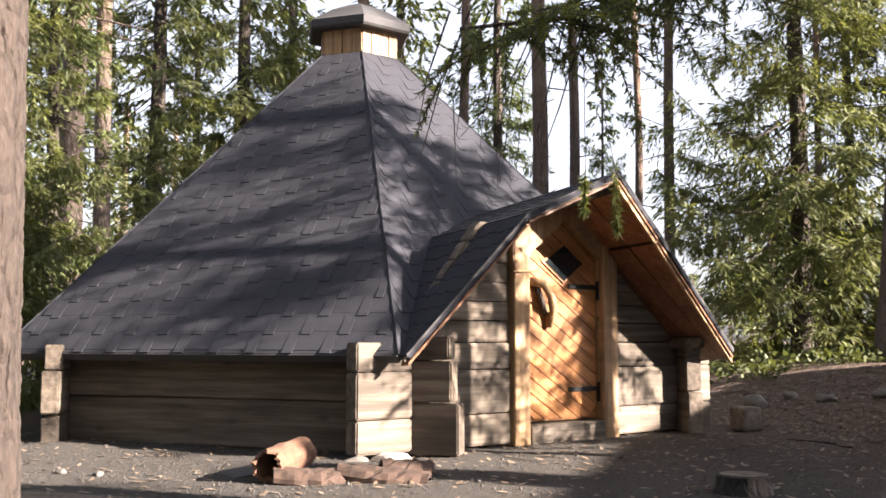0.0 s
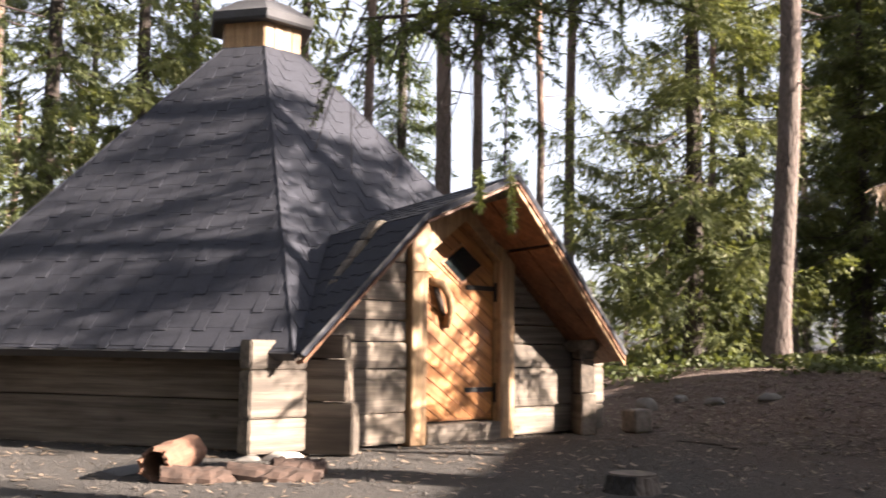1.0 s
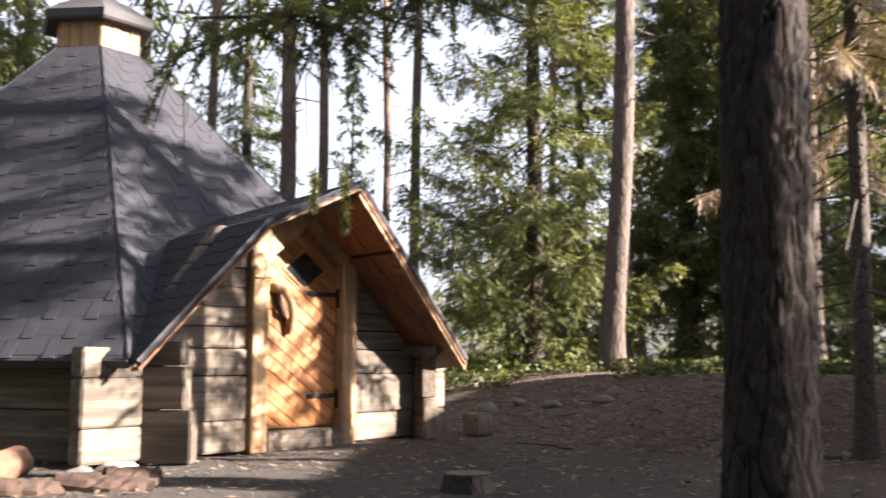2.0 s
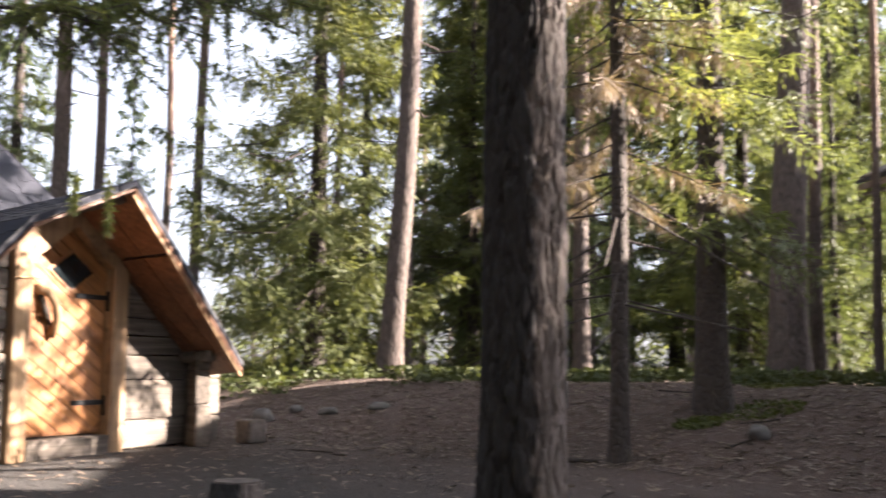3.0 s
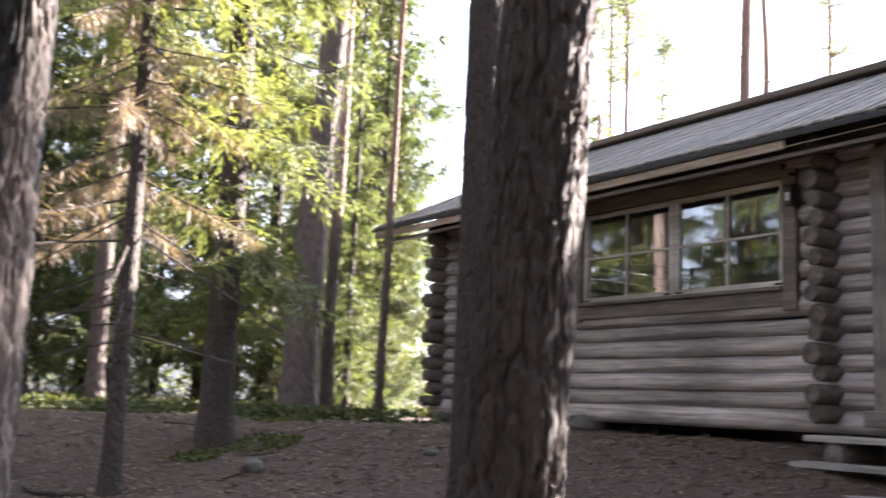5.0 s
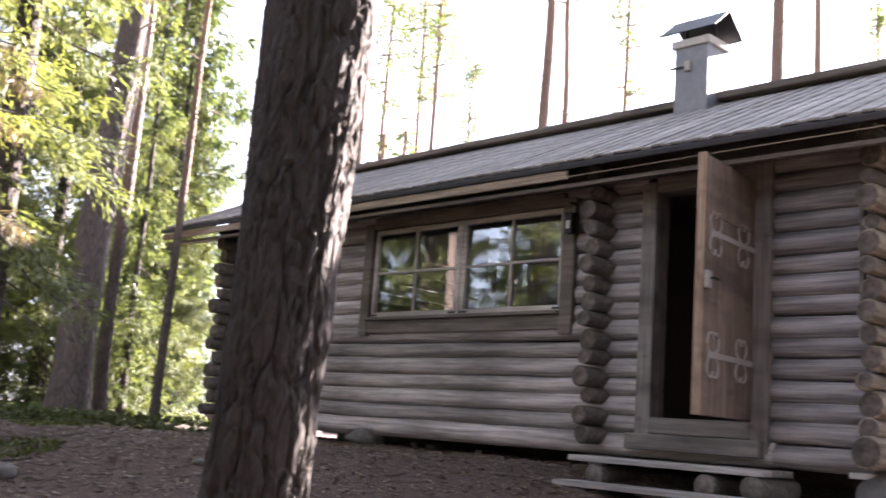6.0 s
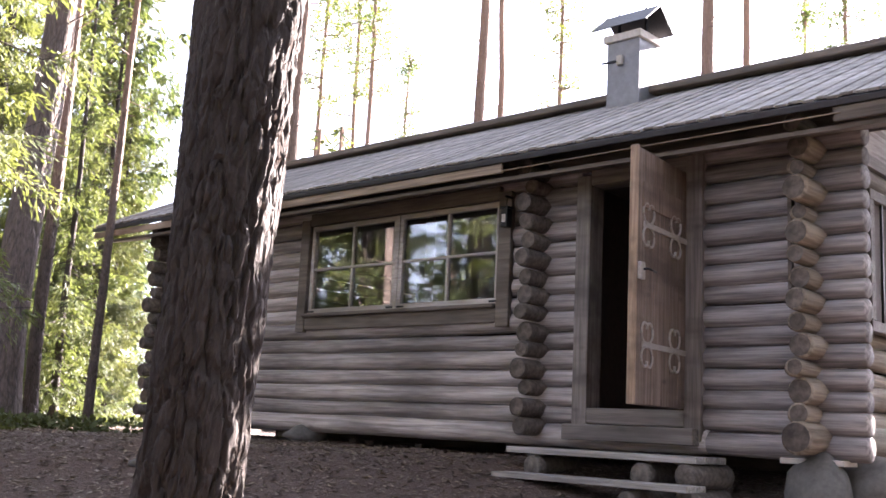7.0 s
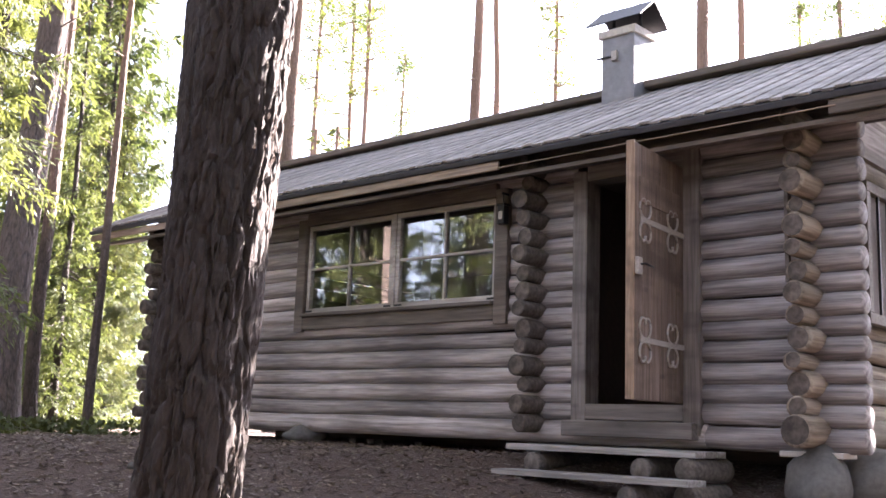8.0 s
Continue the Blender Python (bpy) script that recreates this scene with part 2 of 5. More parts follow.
def part(name, bm, material, parent=None, label="", smooth=False):
    me = bpy.data.meshes.new(name)
    bm.to_mesh(me)
    bm.free()
    if smooth:
        me.polygons.foreach_set("use_smooth", [True] * len(me.polygons))
    return mesh_object(name, me, material, parent, label)


def thing(name, label, category, group="", kind="", at=(0, 0, 0), rz=0.0):
    ob = new(name)
    ob.matrix_world = pose(*at, 0, 0, rz)
    return tagged(ob, label, category, group, kind)


def box(x0, x1, y0, y1, z0, z1, bevel=0.0, bm=None, m=None):
    own = bm is None
    bm = bm or bmesh.new()
    r = bmesh.ops.create_cube(bm, size=1)
    mt = Matrix.Translation(((x0 + x1) / 2, (y0 + y1) / 2, (z0 + z1) / 2)) @ Matrix.Diagonal((abs(x1 - x0), abs(y1 - y0), abs(z1 - z0), 1))
    bmesh.ops.transform(bm, matrix=(m @ mt) if m else mt, verts=r["verts"])
    if bevel:
        es = list({e for v in r["verts"] for e in v.link_edges})
        bmesh.ops.bevel(bm, geom=es, offset=bevel, segments=2, affect="EDGES", profile=0.5)
    return bm


def prism(poly, y0, y1, bm=None):
    """A polygon of (x, z) points, pushed from y0 to y1."""
    bm = bm or bmesh.new()
    a = [bm.verts.new((x, y0, z)) for x, z in poly]
    b = [bm.verts.new((x, y1, z)) for x, z in poly]
    bm.faces.new(a)
    bm.faces.new(b[::-1])
    for i in range(len(poly)):
        j = (i + 1) % len(poly)
        bm.faces.new((a[j], a[i], b[i], b[j]))
    bmesh.ops.recalc_face_normals(bm, faces=bm.faces)
    return bm


def tube(points, radii, sides=8, bm=None, cap=True):
    bm = bm or bmesh.new()
    pts = [Vector(p) for p in points]
    rings = []
    for i, p in enumerate(pts):
        t = (pts[min(i + 1, len(pts) - 1)] - pts[max(i - 1, 0)]).normalized()
        a = t.cross(Vector((0, 0, 1)) if abs(t.z) < 0.9 else Vector((1, 0, 0))).normalized()
        b = t.cross(a)
        r = radii[i] if isinstance(radii, (list, tuple)) else radii
        rings.append([bm.verts.new(p + (a * math.cos(k * 2 * math.pi / sides) + b * math.sin(k * 2 * math.pi / sides)) * r) for k in range(sides)])
    for q, w in zip(rings, rings[1:]):
        for k in range(sides):
            bm.faces.new((q[k], q[(k + 1) % sides], w[(k + 1) % sides], w[k]))
    if cap:
        bm.faces.new(rings[0][::-1])
        bm.faces.new(rings[-1])
    bmesh.ops.recalc_face_normals(bm, faces=bm.faces)
    return bm


def rounded_log(length, radius, seed, flat=0.0):
    """A debarked log along x from 0: not quite round, not quite straight, with knot bumps."""
    rng = random.Random(seed)
    n, sides = max(4, int(length / 0.22)), 14
    bm = bmesh.new()
    ph, taper = rng.uniform(0, 9), rng.uniform(-0.07, 0.07)
    rings = []
    for i in range(n + 1):
        x = length * i / n
        r = radius * (1 + taper * (i / n - 0.5) + 0.035 * noise.noise((x * 2.1, ph, seed)))
        oy, oz = 0.012 * noise.noise((x * 0.7, ph, 3.1)), 0.020 * noise.noise((x * 0.7, ph, 7.7))
        ring = []
        for k in range(sides):
            a = 2 * math.pi * k / sides
            rr = r * (1 + 0.03 * noise.noise((x * 3, math.cos(a) * 1.5 + ph, math.sin(a) * 1.5)))
            ring.append(bm.verts.new((x, oy + rr * math.cos(a) * (1 - flat), oz + rr * math.sin(a))))
        rings.append(ring)
    for q, w in zip(rings, rings[1:]):
        for k in range(sides):
            bm.faces.new((q[k], q[(k + 1) % sides], w[(k + 1) % sides], w[k]))
    for ring, flip in ((rings[0], True), (rings[-1], False)):
        inner = [bm.verts.new(v.co + Vector((-0.012 if flip else 0.012, 0, 0)) * 1.0 + (Vector((v.co.x, 0, 0)) - v.co) * 0.14) for v in ring]
        for k in range(sides):
            bm.faces.new((ring[k], ring[(k + 1) % sides], inner[(k + 1) % sides], inner[k]))
        bm.faces.new(inner)
    bmesh.ops.recalc_face_normals(bm, faces=bm.faces)
    return bm


def stone(name, at, size, seed, material, label, category="stone", group=""):
    bm = bmesh.new()
    bmesh.ops.create_icosphere(bm, subdivisions=3, radius=1)
    for v in bm.verts:
        d = 1 + 0.28 * noise.noise(v.co * 1.3 + Vector((seed * 3.1, 0, 0))) + 0.08 * noise.noise(v.co * 4 + Vector((seed, 5, 0)))
        v.co = Vector((v.co.x * size[0], v.co.y * size[1], v.co.z * size[2])) * d
        v.co.z = max(v.co.z, -size[2] * 0.7)
    ob = part(name, bm, material, smooth=True)
    ob.matrix_world = pose(*at, 0, 0, seed * 47)
    return tagged(ob, label, category, group)


# ---- ground ----
def smooth01(a, b, x):
    t = min(1.0, max(0.0, (x - a) / (b - a)))
    return t * t * (3 - 2 * t)


def ground_z(x, y):
    q = 0.75 * x + 0.35 * y
    z = 0.30 + 0.52 * smooth01(4.7, 7.6, q)
    z -= 0.55 * math.exp(-(x * x + (y + 1) ** 2) / 9.7)
    z += 0.035 * noise.noise((x * 0.45, y * 0.45, 0.0)) + 0.018 * noise.noise((x * 1.7, y * 1.7, 4.0))
    far = max(0.0, math.hypot(x, y - 4) - 16)
    return z + 0.25 * noise.noise((x * 0.06, y * 0.06, 8.0)) * min(1, far / 10)


def build_ground():
    def axis(lo, hi, far):
        mid = list(np.arange(lo, hi, 0.16))
        out, step, v = [], 0.3, hi
        while v < far:
            out.append(v)
            v += step
            step *= 1.25
        left, step, v = [], 0.3, lo - 0.2
        while v > -far:
            left.append(v)
            v -= step
            step *= 1.25
        return left[::-1] + mid + out
    xs, ys = axis(-5, 12, 420), axis(-2, 14, 420)
    nx, ny = len(xs), len(ys)
    verts = [(x, y, ground_z(x, y)) for y in ys for x in xs]
    faces = [(j * nx + i, j * nx + i + 1, (j + 1) * nx + i + 1, (j + 1) * nx + i) for j in range(ny - 1) for i in range(nx - 1)]
    me = bpy.data.meshes.new("ground")
    me.from_pydata(verts, [], faces)
    me.polygons.foreach_set("use_smooth", [True] * len(faces))
    tagged(mesh_object("ground", me, GROUND), "forest floor of brown needle litter and grey gravel", "ground", kind="structure")


build_ground()


# ---- the hexagonal hut ----
HUT = Vector((-0.82, 9.905, 0.30))
SIDE, DOOR_YAW = 3.0, -50.5
APO = SIDE * math.sqrt(3) / 2
EAVE_R, EAVE_Z, TOP_R, TOP_Z = 3.25, 0.965, 0.40, 3.74


# the two walls behind the entrance side stand a little further in under the eave
SETBACK = {5: 0.12, 4: 0.24}


def hut_wall_matrix(i):
    """Local x along wall i (to the right seen from outside), y outward, z up, from the middle of the wall at its foot. Wall 0 holds the door."""
    w = radians(DOOR_YAW + 60 * i)
    dx = Vector((-math.sin(w), math.cos(w), 0))
    out = Vector((dx.y, -dx.x, 0))
    o = HUT + out * (APO - SETBACK.get(i, 0.0))
    return Matrix(((dx.x, out.x, 0, o.x), (dx.y, out.y, 0, o.y), (0, 0, 1, o.z), (0, 0, 0, 1)))


hut = thing("grill_hut", "hexagonal log hut with a dark shingled roof and honey-coloured door", "hut")


def put(name, bm, material, m, parent=hut, label="", smooth=False):
    """A part in the hut's frame m: kept there as the object's own matrix, so that the grain follows the piece."""
    ob = part(name, bm, material, parent, label, smooth)
    ob.matrix_world = m
    return ob


def plank(x0, x1, z0, z1, thick, seed, cut=None):
    """A hewn wall plank with soft edges and a wavering face; cut: slanted ends (dx at the top)."""
    bm = box(x0, x1, -thick / 2, thick / 2, z0 + 0.004, z1 - 0.004)
    n = max(2, int((x1 - x0) / 0.3))
    es = [e for e in bm.edges if abs(e.verts[0].co.x - e.verts[1].co.x) > 0.01]
    bmesh.ops.subdivide_edges(bm, edges=es, cuts=n)
    bmesh.ops.bevel(bm, geom=[e for e in bm.edges if e.is_manifold and e.calc_face_angle(0) > 1.0], offset=0.010, segments=2, affect="EDGES")
    for v in bm.verts:
        v.co.y += 0.006 * noise.noise((v.co.x * 1.7, v.co.z * 2, seed))
        v.co.z += 0.006 * noise.noise((v.co.x * 1.3, seed, v.co.z * 3))
        if cut:
            f = (v.co.z - z0) / (z1 - z0)
            if v.co.x < x0 + 0.02:
                v.co.x += cut[0] * f
            if v.co.x > x1 - 0.02:
                v.co.x -= cut[1] * f
    bmesh.ops.recalc_face_normals(bm, faces=bm.faces)
    return bm


COURSES = ((0.0, 0.22, 0.53, 0.72), (0.0, 0.34, 0.62, 0.78))
EXT = 0.34
for i in range(6):
    m = hut_wall_matrix(i)
    cs = COURSES[i % 2]
    for k, (a, b) in enumerate(zip(cs, cs[1:])):
        if i == 0:
            for x0, x1 in ((-SIDE / 2 - EXT, -0.50), (0.61, SIDE / 2 + EXT)):
                put("log", plank(x0, x1, a + 0.02, b + 0.02, 0.13, 5.0 + k), HUT_LOG, m)
        else:
            e = EXT * (1.0 if k < 2 else 0.85) + 0.03 * math.sin(i * 3 + k * 2)
            put("log", plank(-SIDE / 2 - (e if i != 5 else -0.14), SIDE / 2 + e + SETBACK.get(i, 0.0) * 0.6, a, b, 0.13, i * 7.0 + k), HUT_LOG, m)
# the gable boards beside the door
m0 = hut_wall_matrix(0)
zs = (0.74, 0.89, 1.03, 1.17, 1.31, 1.45, 1.60)
for k, (a, b) in enumerate(zip(zs, zs[1:])):
    half = 1.50 - (a - 0.70) * 0.80
    cut = (b - a) * 0.80
    put("log", plank(-half, -0.50, a, b, 0.10, 31.0 + k, (cut, 0)), HUT_LOG, m0)
    if half - 0.61 > 0.1:
        put("log", plank(0.61, half, a, b, 0.10, 41.0 + k, (0, cut)), HUT_LOG, m0)
# sill stones under the corner
stone("corner_stone", (-0.33, 6.72, 0.27), (0.16, 0.12, 0.08), 3, PALE_STONE, "pale stone under the corner of the hut", "stone", "corner stones")
stone("corner_stone", (-0.55, 6.72, 0.26), (0.12, 0.1, 0.06), 5, STONE, "grey stone under the corner of the hut", "stone", "corner stones")

# door frame, leaf and fittings, x from the middle of the wall
LEAF = ((-0.347, 0.16), (0.447, 0.16), (0.447, 1.37), (0.05, 1.655), (-0.347, 1.37))
put("door_post", box(-0.50, -0.345, -0.05, 0.11, 0.0, 1.50, 0.012), PINE_FRAME, m0)
put("door_post", box(0.447, 0.61, -0.05, 0.11, 0.0, 1.50, 0.012), PINE_FRAME, m0)
put("door_sill", box(-0.345, 0.447, -0.05, 0.12, 0.0, 0.145, 0.012), HUT_LOG, m0)
for s in (-1, 1):
    poly = [(0.05, 1.665), (0.05 + s * 0.40, 1.378), (0.05 + s * 0.555, 1.30), (0.05 + s * 0.555, 1.50), (0.05 + s * 0.36, 1.72), (0.05, 1.84)]
    put("lintel_board", prism(poly, -0.05, 0.10), PINE_FRAME, m0)
door = put("door", prism(LEAF, -0.03, 0.02), PINE_DOOR, m0, label="varnished plank door with diagonal boards and a diamond window")


def clip_poly(poly, a, b, c):
    """Keep the side of the line a*x + b*z <= c of a convex polygon."""
    out = []
    for (x0, z0), (x1, z1) in zip(poly, poly[1:] + poly[:1]):
        f0, f1 = a * x0 + b * z0 - c, a * x1 + b * z1 - c
        if f0 <= 0:
            out.append((x0, z0))
        if (f0 < 0 < f1) or (f1 < 0 < f0):
            t = f0 / (f0 - f1)
            out.append((x0 + (x1 - x0) * t, z0 + (z1 - z0) * t))
    return out


slope = 0.62
ca, cb = slope, 1.0
nrm = math.hypot(ca, cb)
INSET = [(-0.325, 0.26), (-0.24, 0.175), (0.34, 0.175), (0.43, 0.26), (0.43, 1.36), (0.05, 1.63), (-0.325, 1.36)]
k = -0.3
while k < 2.2:
    p = clip_poly(clip_poly(INSET, ca / nrm, cb / nrm, k + 0.090), -ca / nrm, -cb / nrm, -(k + 0.004))
    if len(p) > 2:
        bmp = prism(p, 0.021, 0.034)
        ang = -math.atan(slope)
        spin = Matrix.Rotation(-ang, 4, "Y")
        bmesh.ops.transform(bmp, matrix=spin.inverted(), verts=bmp.verts)
        ob = put("board", bmp, PINE_DOOR, m0 @ spin, door)
    k += 0.094
diamond = [(0.07 - 0.20, 1.34), (0.07, 1.34 - 0.135), (0.07 + 0.20, 1.34), (0.07, 1.34 + 0.135)]
put("window_frame", prism([(0.07 + (x - 0.07) * 1.16, 1.34 + (z - 1.34) * 1.16) for x, z in diamond], 0.030, 0.046), PINE_DOOR, m0, door)
put("window_pane", prism(diamond, 0.047, 0.052), plain("dark_pane", (0.012, 0.016, 0.018), 0.08, 0, 5), m0, door, "dark diamond-shaped pane")
for z in (1.165, 0.385):
    put("hinge", box(0.12, 0.46, 0.035, 0.046, z - 0.018, z + 0.018, 0.004), IRON, m0, door, "black iron strap hinge")
    put("hinge_pin", box(0.435, 0.465, 0.035, 0.062, z - 0.10, z + 0.05, 0.004), IRON, m0, door)
put("handle", tube([(-0.27, 0.04, 1.19), (-0.20, 0.10, 1.17), (-0.13, 0.11, 1.08), (-0.10, 0.10, 0.97), (-0.11, 0.05, 0.86)], [0.035, 0.034, 0.03, 0.032, 0.03], 8), PINE_FRAME, m0, door, "bent branch handle", True)
put("handle", tube([(-0.22, 0.05, 1.16), (-0.20, 0.09, 1.02), (-0.13, 0.05, 0.95)], [0.022, 0.024, 0.02], 8), SPRUCE_BARK, m0, door, "", True)
put("latch_stick", tube([(-0.53, 0.12, 1.245), (-0.30, 0.115, 1.26)], 0.009, 6), PINE_FRAME, m0, hut)


# roof
def roof_matrix(i):
    """Facet frame: local x along the eave, y up the slope, z out of the roof; from the middle of the eave."""
    w = radians(DOOR_YAW + 60 * i)
    dx = Vector((-math.sin(w), math.cos(w), 0))
    out = Vector((dx.y, -dx.x, 0))
    c = math.sqrt(3) / 2
    lo = Vector((HUT.x, HUT.y, EAVE_Z)) + out * EAVE_R * c
    hi = Vector((HUT.x, HUT.y, TOP_Z)) + out * TOP_R * c
    up = (hi - lo)
    ln = up.length
    up.normalize()
    nz = dx.cross(up)
    return Matrix(((dx.x, up.x, nz.x, lo.x), (dx.y, up.y, nz.y, lo.y), (dx.z, up.z, nz.z, lo.z), (0, 0, 0, 1))), ln


def facet_half(y, ln):
    return (EAVE_R + (TOP_R - EAVE_R) * y / ln) / 2


COURSE, PERIOD = 0.168, 0.285


def shingle_tabs(ln, keep):
    """Corners of every tab on a facet: rows up the slope, each row moved on from the one below."""
    rows = int(ln / COURSE)
    for r in range(rows):
        y0 = r * COURSE
        shift = r * 0.083
        for j in range(-8, 9):
            x0 = j * PERIOD + shift % PERIOD
            for x, w, low in ((x0, 0.200, 0.0), (x0 + 0.203, 0.079, 0.030)):
                a, b = y0 + 0.03 - low, min(ln, y0 + COURSE + 0.035)
                h = facet_half(y0 + COURSE, ln) - 0.004
                xa, xb = max(-h, x), min(h, x + w)
                if xb - xa > 0.02 and keep(r, (xa + xb) / 2, (a + b) / 2):
                    yield xa, xb, a, b


def tab_mesh(xa, xb, a, b):
    lift = 0.0065 if xb - xa < 0.1 else 0.0022
    v = [(xa, a, lift), (xb, a, lift), (xb, b, 0.001), (xa, b, 0.001), (xa, a, 0.0), (xb, a, 0.0), (xb, b, 0.0), (xa, b, 0.0)]
    return v, [(0, 1, 2, 3), (4, 5, 1, 0), (5, 6, 2, 1), (7, 4, 0, 3)]


for i in range(6):
    m, ln = roof_matrix(i)
    h0, h1 = facet_half(0, ln), facet_half(ln, ln)
    # the facet over the door ends at the valleys of the porch roof
    notch = ln * (2.10 - EAVE_Z) / (TOP_Z - EAVE_Z)
    halves = [((-h0, 0), (h0, 0), (h1, ln), (-h1, ln))] if i else [((-h0, 0), (0, notch), (0, ln), (-h1, ln)), ((0, notch), (h0, 0), (h1, ln), (0, ln))]
    for outline in halves:
        bm = bmesh.new()
        lo = [bm.verts.new((*p, -0.05)) for p in outline]
        hi = [bm.verts.new((v.co.x, v.co.y, -0.001)) for v in lo]
        bm.faces.new(lo[::-1])
        bm.faces.new(hi)
        for k in range(4):
            bm.faces.new((lo[k], lo[(k + 1) % 4], hi[(k + 1) % 4], hi[k]))
        put("roof_slab", bm, SHINGLE, m, hut)
    if i:
        put("eave_board", box(-h0 + 0.01, h0 - 0.01, -0.012, 0.012, -0.075, -0.004, 0.004), FELT, m, hut)
    if i in (0, 5):
        v, fcs = [], []
        count = 0
        for xa, xb, a, b in shingle_tabs(ln, lambda r, x, y: i or y - 0.06 > notch * (1 - abs(x) / h0)):
            if i == 5 and count < 290 and xb - xa > 0.04:
                me = bpy.data.meshes.new("shingle")
                me.from_pydata(*[tab_mesh(xa, xb, a, b)[0], [], tab_mesh(xa, xb, a, b)[1]])
                ob = mesh_object("shingle", me, SHINGLE, hut)
                ob.matrix_world = m
                count += 1
            else:
                vv, ff = tab_mesh(xa, xb, a, b)
                k = len(v)
                v += vv
                fcs += [tuple(k + q for q in f) for f in ff]
        if v:
            me = bpy.data.meshes.new("shingle_field")
            me.from_pydata(v, [], fcs)
            ob = tagged(mesh_object("shingle_field", me, SHINGLE, hut), kind="stuff")
            ob.matrix_world = m
    # hip capping
    put("hip_cap", tube([(h0, 0.0, 0.001), (h1, ln, 0.001)], 0.006, 6), SHINGLE, m, hut)

# cupola: a plank-clad vent with a small shingled cap
for i in range(6):
    w = radians(DOOR_YAW + 60 * i)
    dx = Vector((-math.sin(w), math.cos(w), 0))
    out = Vector((dx.y, -dx.x, 0))
    o = Vector((HUT.x, HUT.y, TOP_Z - 0.05)) + out * (TOP_R * 0.866 - 0.005)
    m = Matrix(((dx.x, out.x, 0, o.x), (dx.y, out.y, 0, o.y), (0, 0, 1, o.z), (0, 0, 0, 1)))
    n = 4
    for k in range(n):
        put("cladding_board", box(-TOP_R / 2 + TOP_R * k / n + 0.003, -TOP_R / 2 + TOP_R * (k + 1) / n - 0.003, -0.012, 0.012 + 0.004 * (k % 2), 0, 0.36, 0.003), PINE_FRAME, m, hut)
bm = bmesh.new()
rings = []
for R, z in ((0.52, TOP_Z + 0.22), (0.54, TOP_Z + 0.24), (0.54, TOP_Z + 0.31), (0.30, TOP_Z + 0.46), (0.12, TOP_Z + 0.54), (0.0, TOP_Z + 0.56)):
    a0 = radians(90 + DOOR_YAW - 90 + 30)
    rings.append([bm.verts.new((HUT.x + max(R, 0.01) * math.cos(a0 + k * math.pi / 3), HUT.y + max(R, 0.01) * math.sin(a0 + k * math.pi / 3), z)) for k in range(6)])
bm.faces.new(rings[0][::-1])
bm.faces.new(rings[-1])
for a, b in zip(rings, rings[1:]):
    for k in range(6):
        bm.faces.new((a[k], a[(k + 1) % 6], b[(k + 1) % 6], b[k]))
part("cupola_cap", bm, FELT, hut, "dark felted cap of the smoke vent")

# porch roof over the door: x along the wall, y outward, z over the wall's foot
TIP, RIDGE_END = (0.0, 0.674, 1.956), (0.0, -1.1, 1.76)
LEFT = ((-1.60, 0.27, 0.66), (-0.745, 0.50, 1.61))
RIGHT = ((1.60, 0.48, 0.685), (0.50, 0.62, 1.56))
LBACK, RBACK = ((-1.62, -0.10, 0.62), (-0.75, -0.75, 1.50)), ((1.62, -0.10, 0.62), (0.5, -0.85, 1.48))


def slab(quad, thick):
    """A slab under a four-cornered, slightly warped face."""
    bm = bmesh.new()
    q = [Vector(p) for p in quad]
    nn = (q[2] - q[0]).cross(q[3] - q[1]).normalized()
    if nn.z < 0:
        nn = -nn
    hi = [bm.verts.new(p) for p in q]
    lo = [bm.verts.new(p - nn * thick) for p in q]
    bm.faces.new(hi)
    bm.faces.new(lo[::-1])
    for k in range(4):
        bm.faces.new((hi[k], lo[k], lo[(k + 1) % 4], hi[(k + 1) % 4]))
    bmesh.ops.recalc_face_normals(bm, faces=bm.faces)
    return bm


def warped(quad, u, w):
    a, b, c, d = (Vector(p) for p in quad)
    return (a * (1 - u) + b * u) * (1 - w) + (d * (1 - u) + c * u) * w


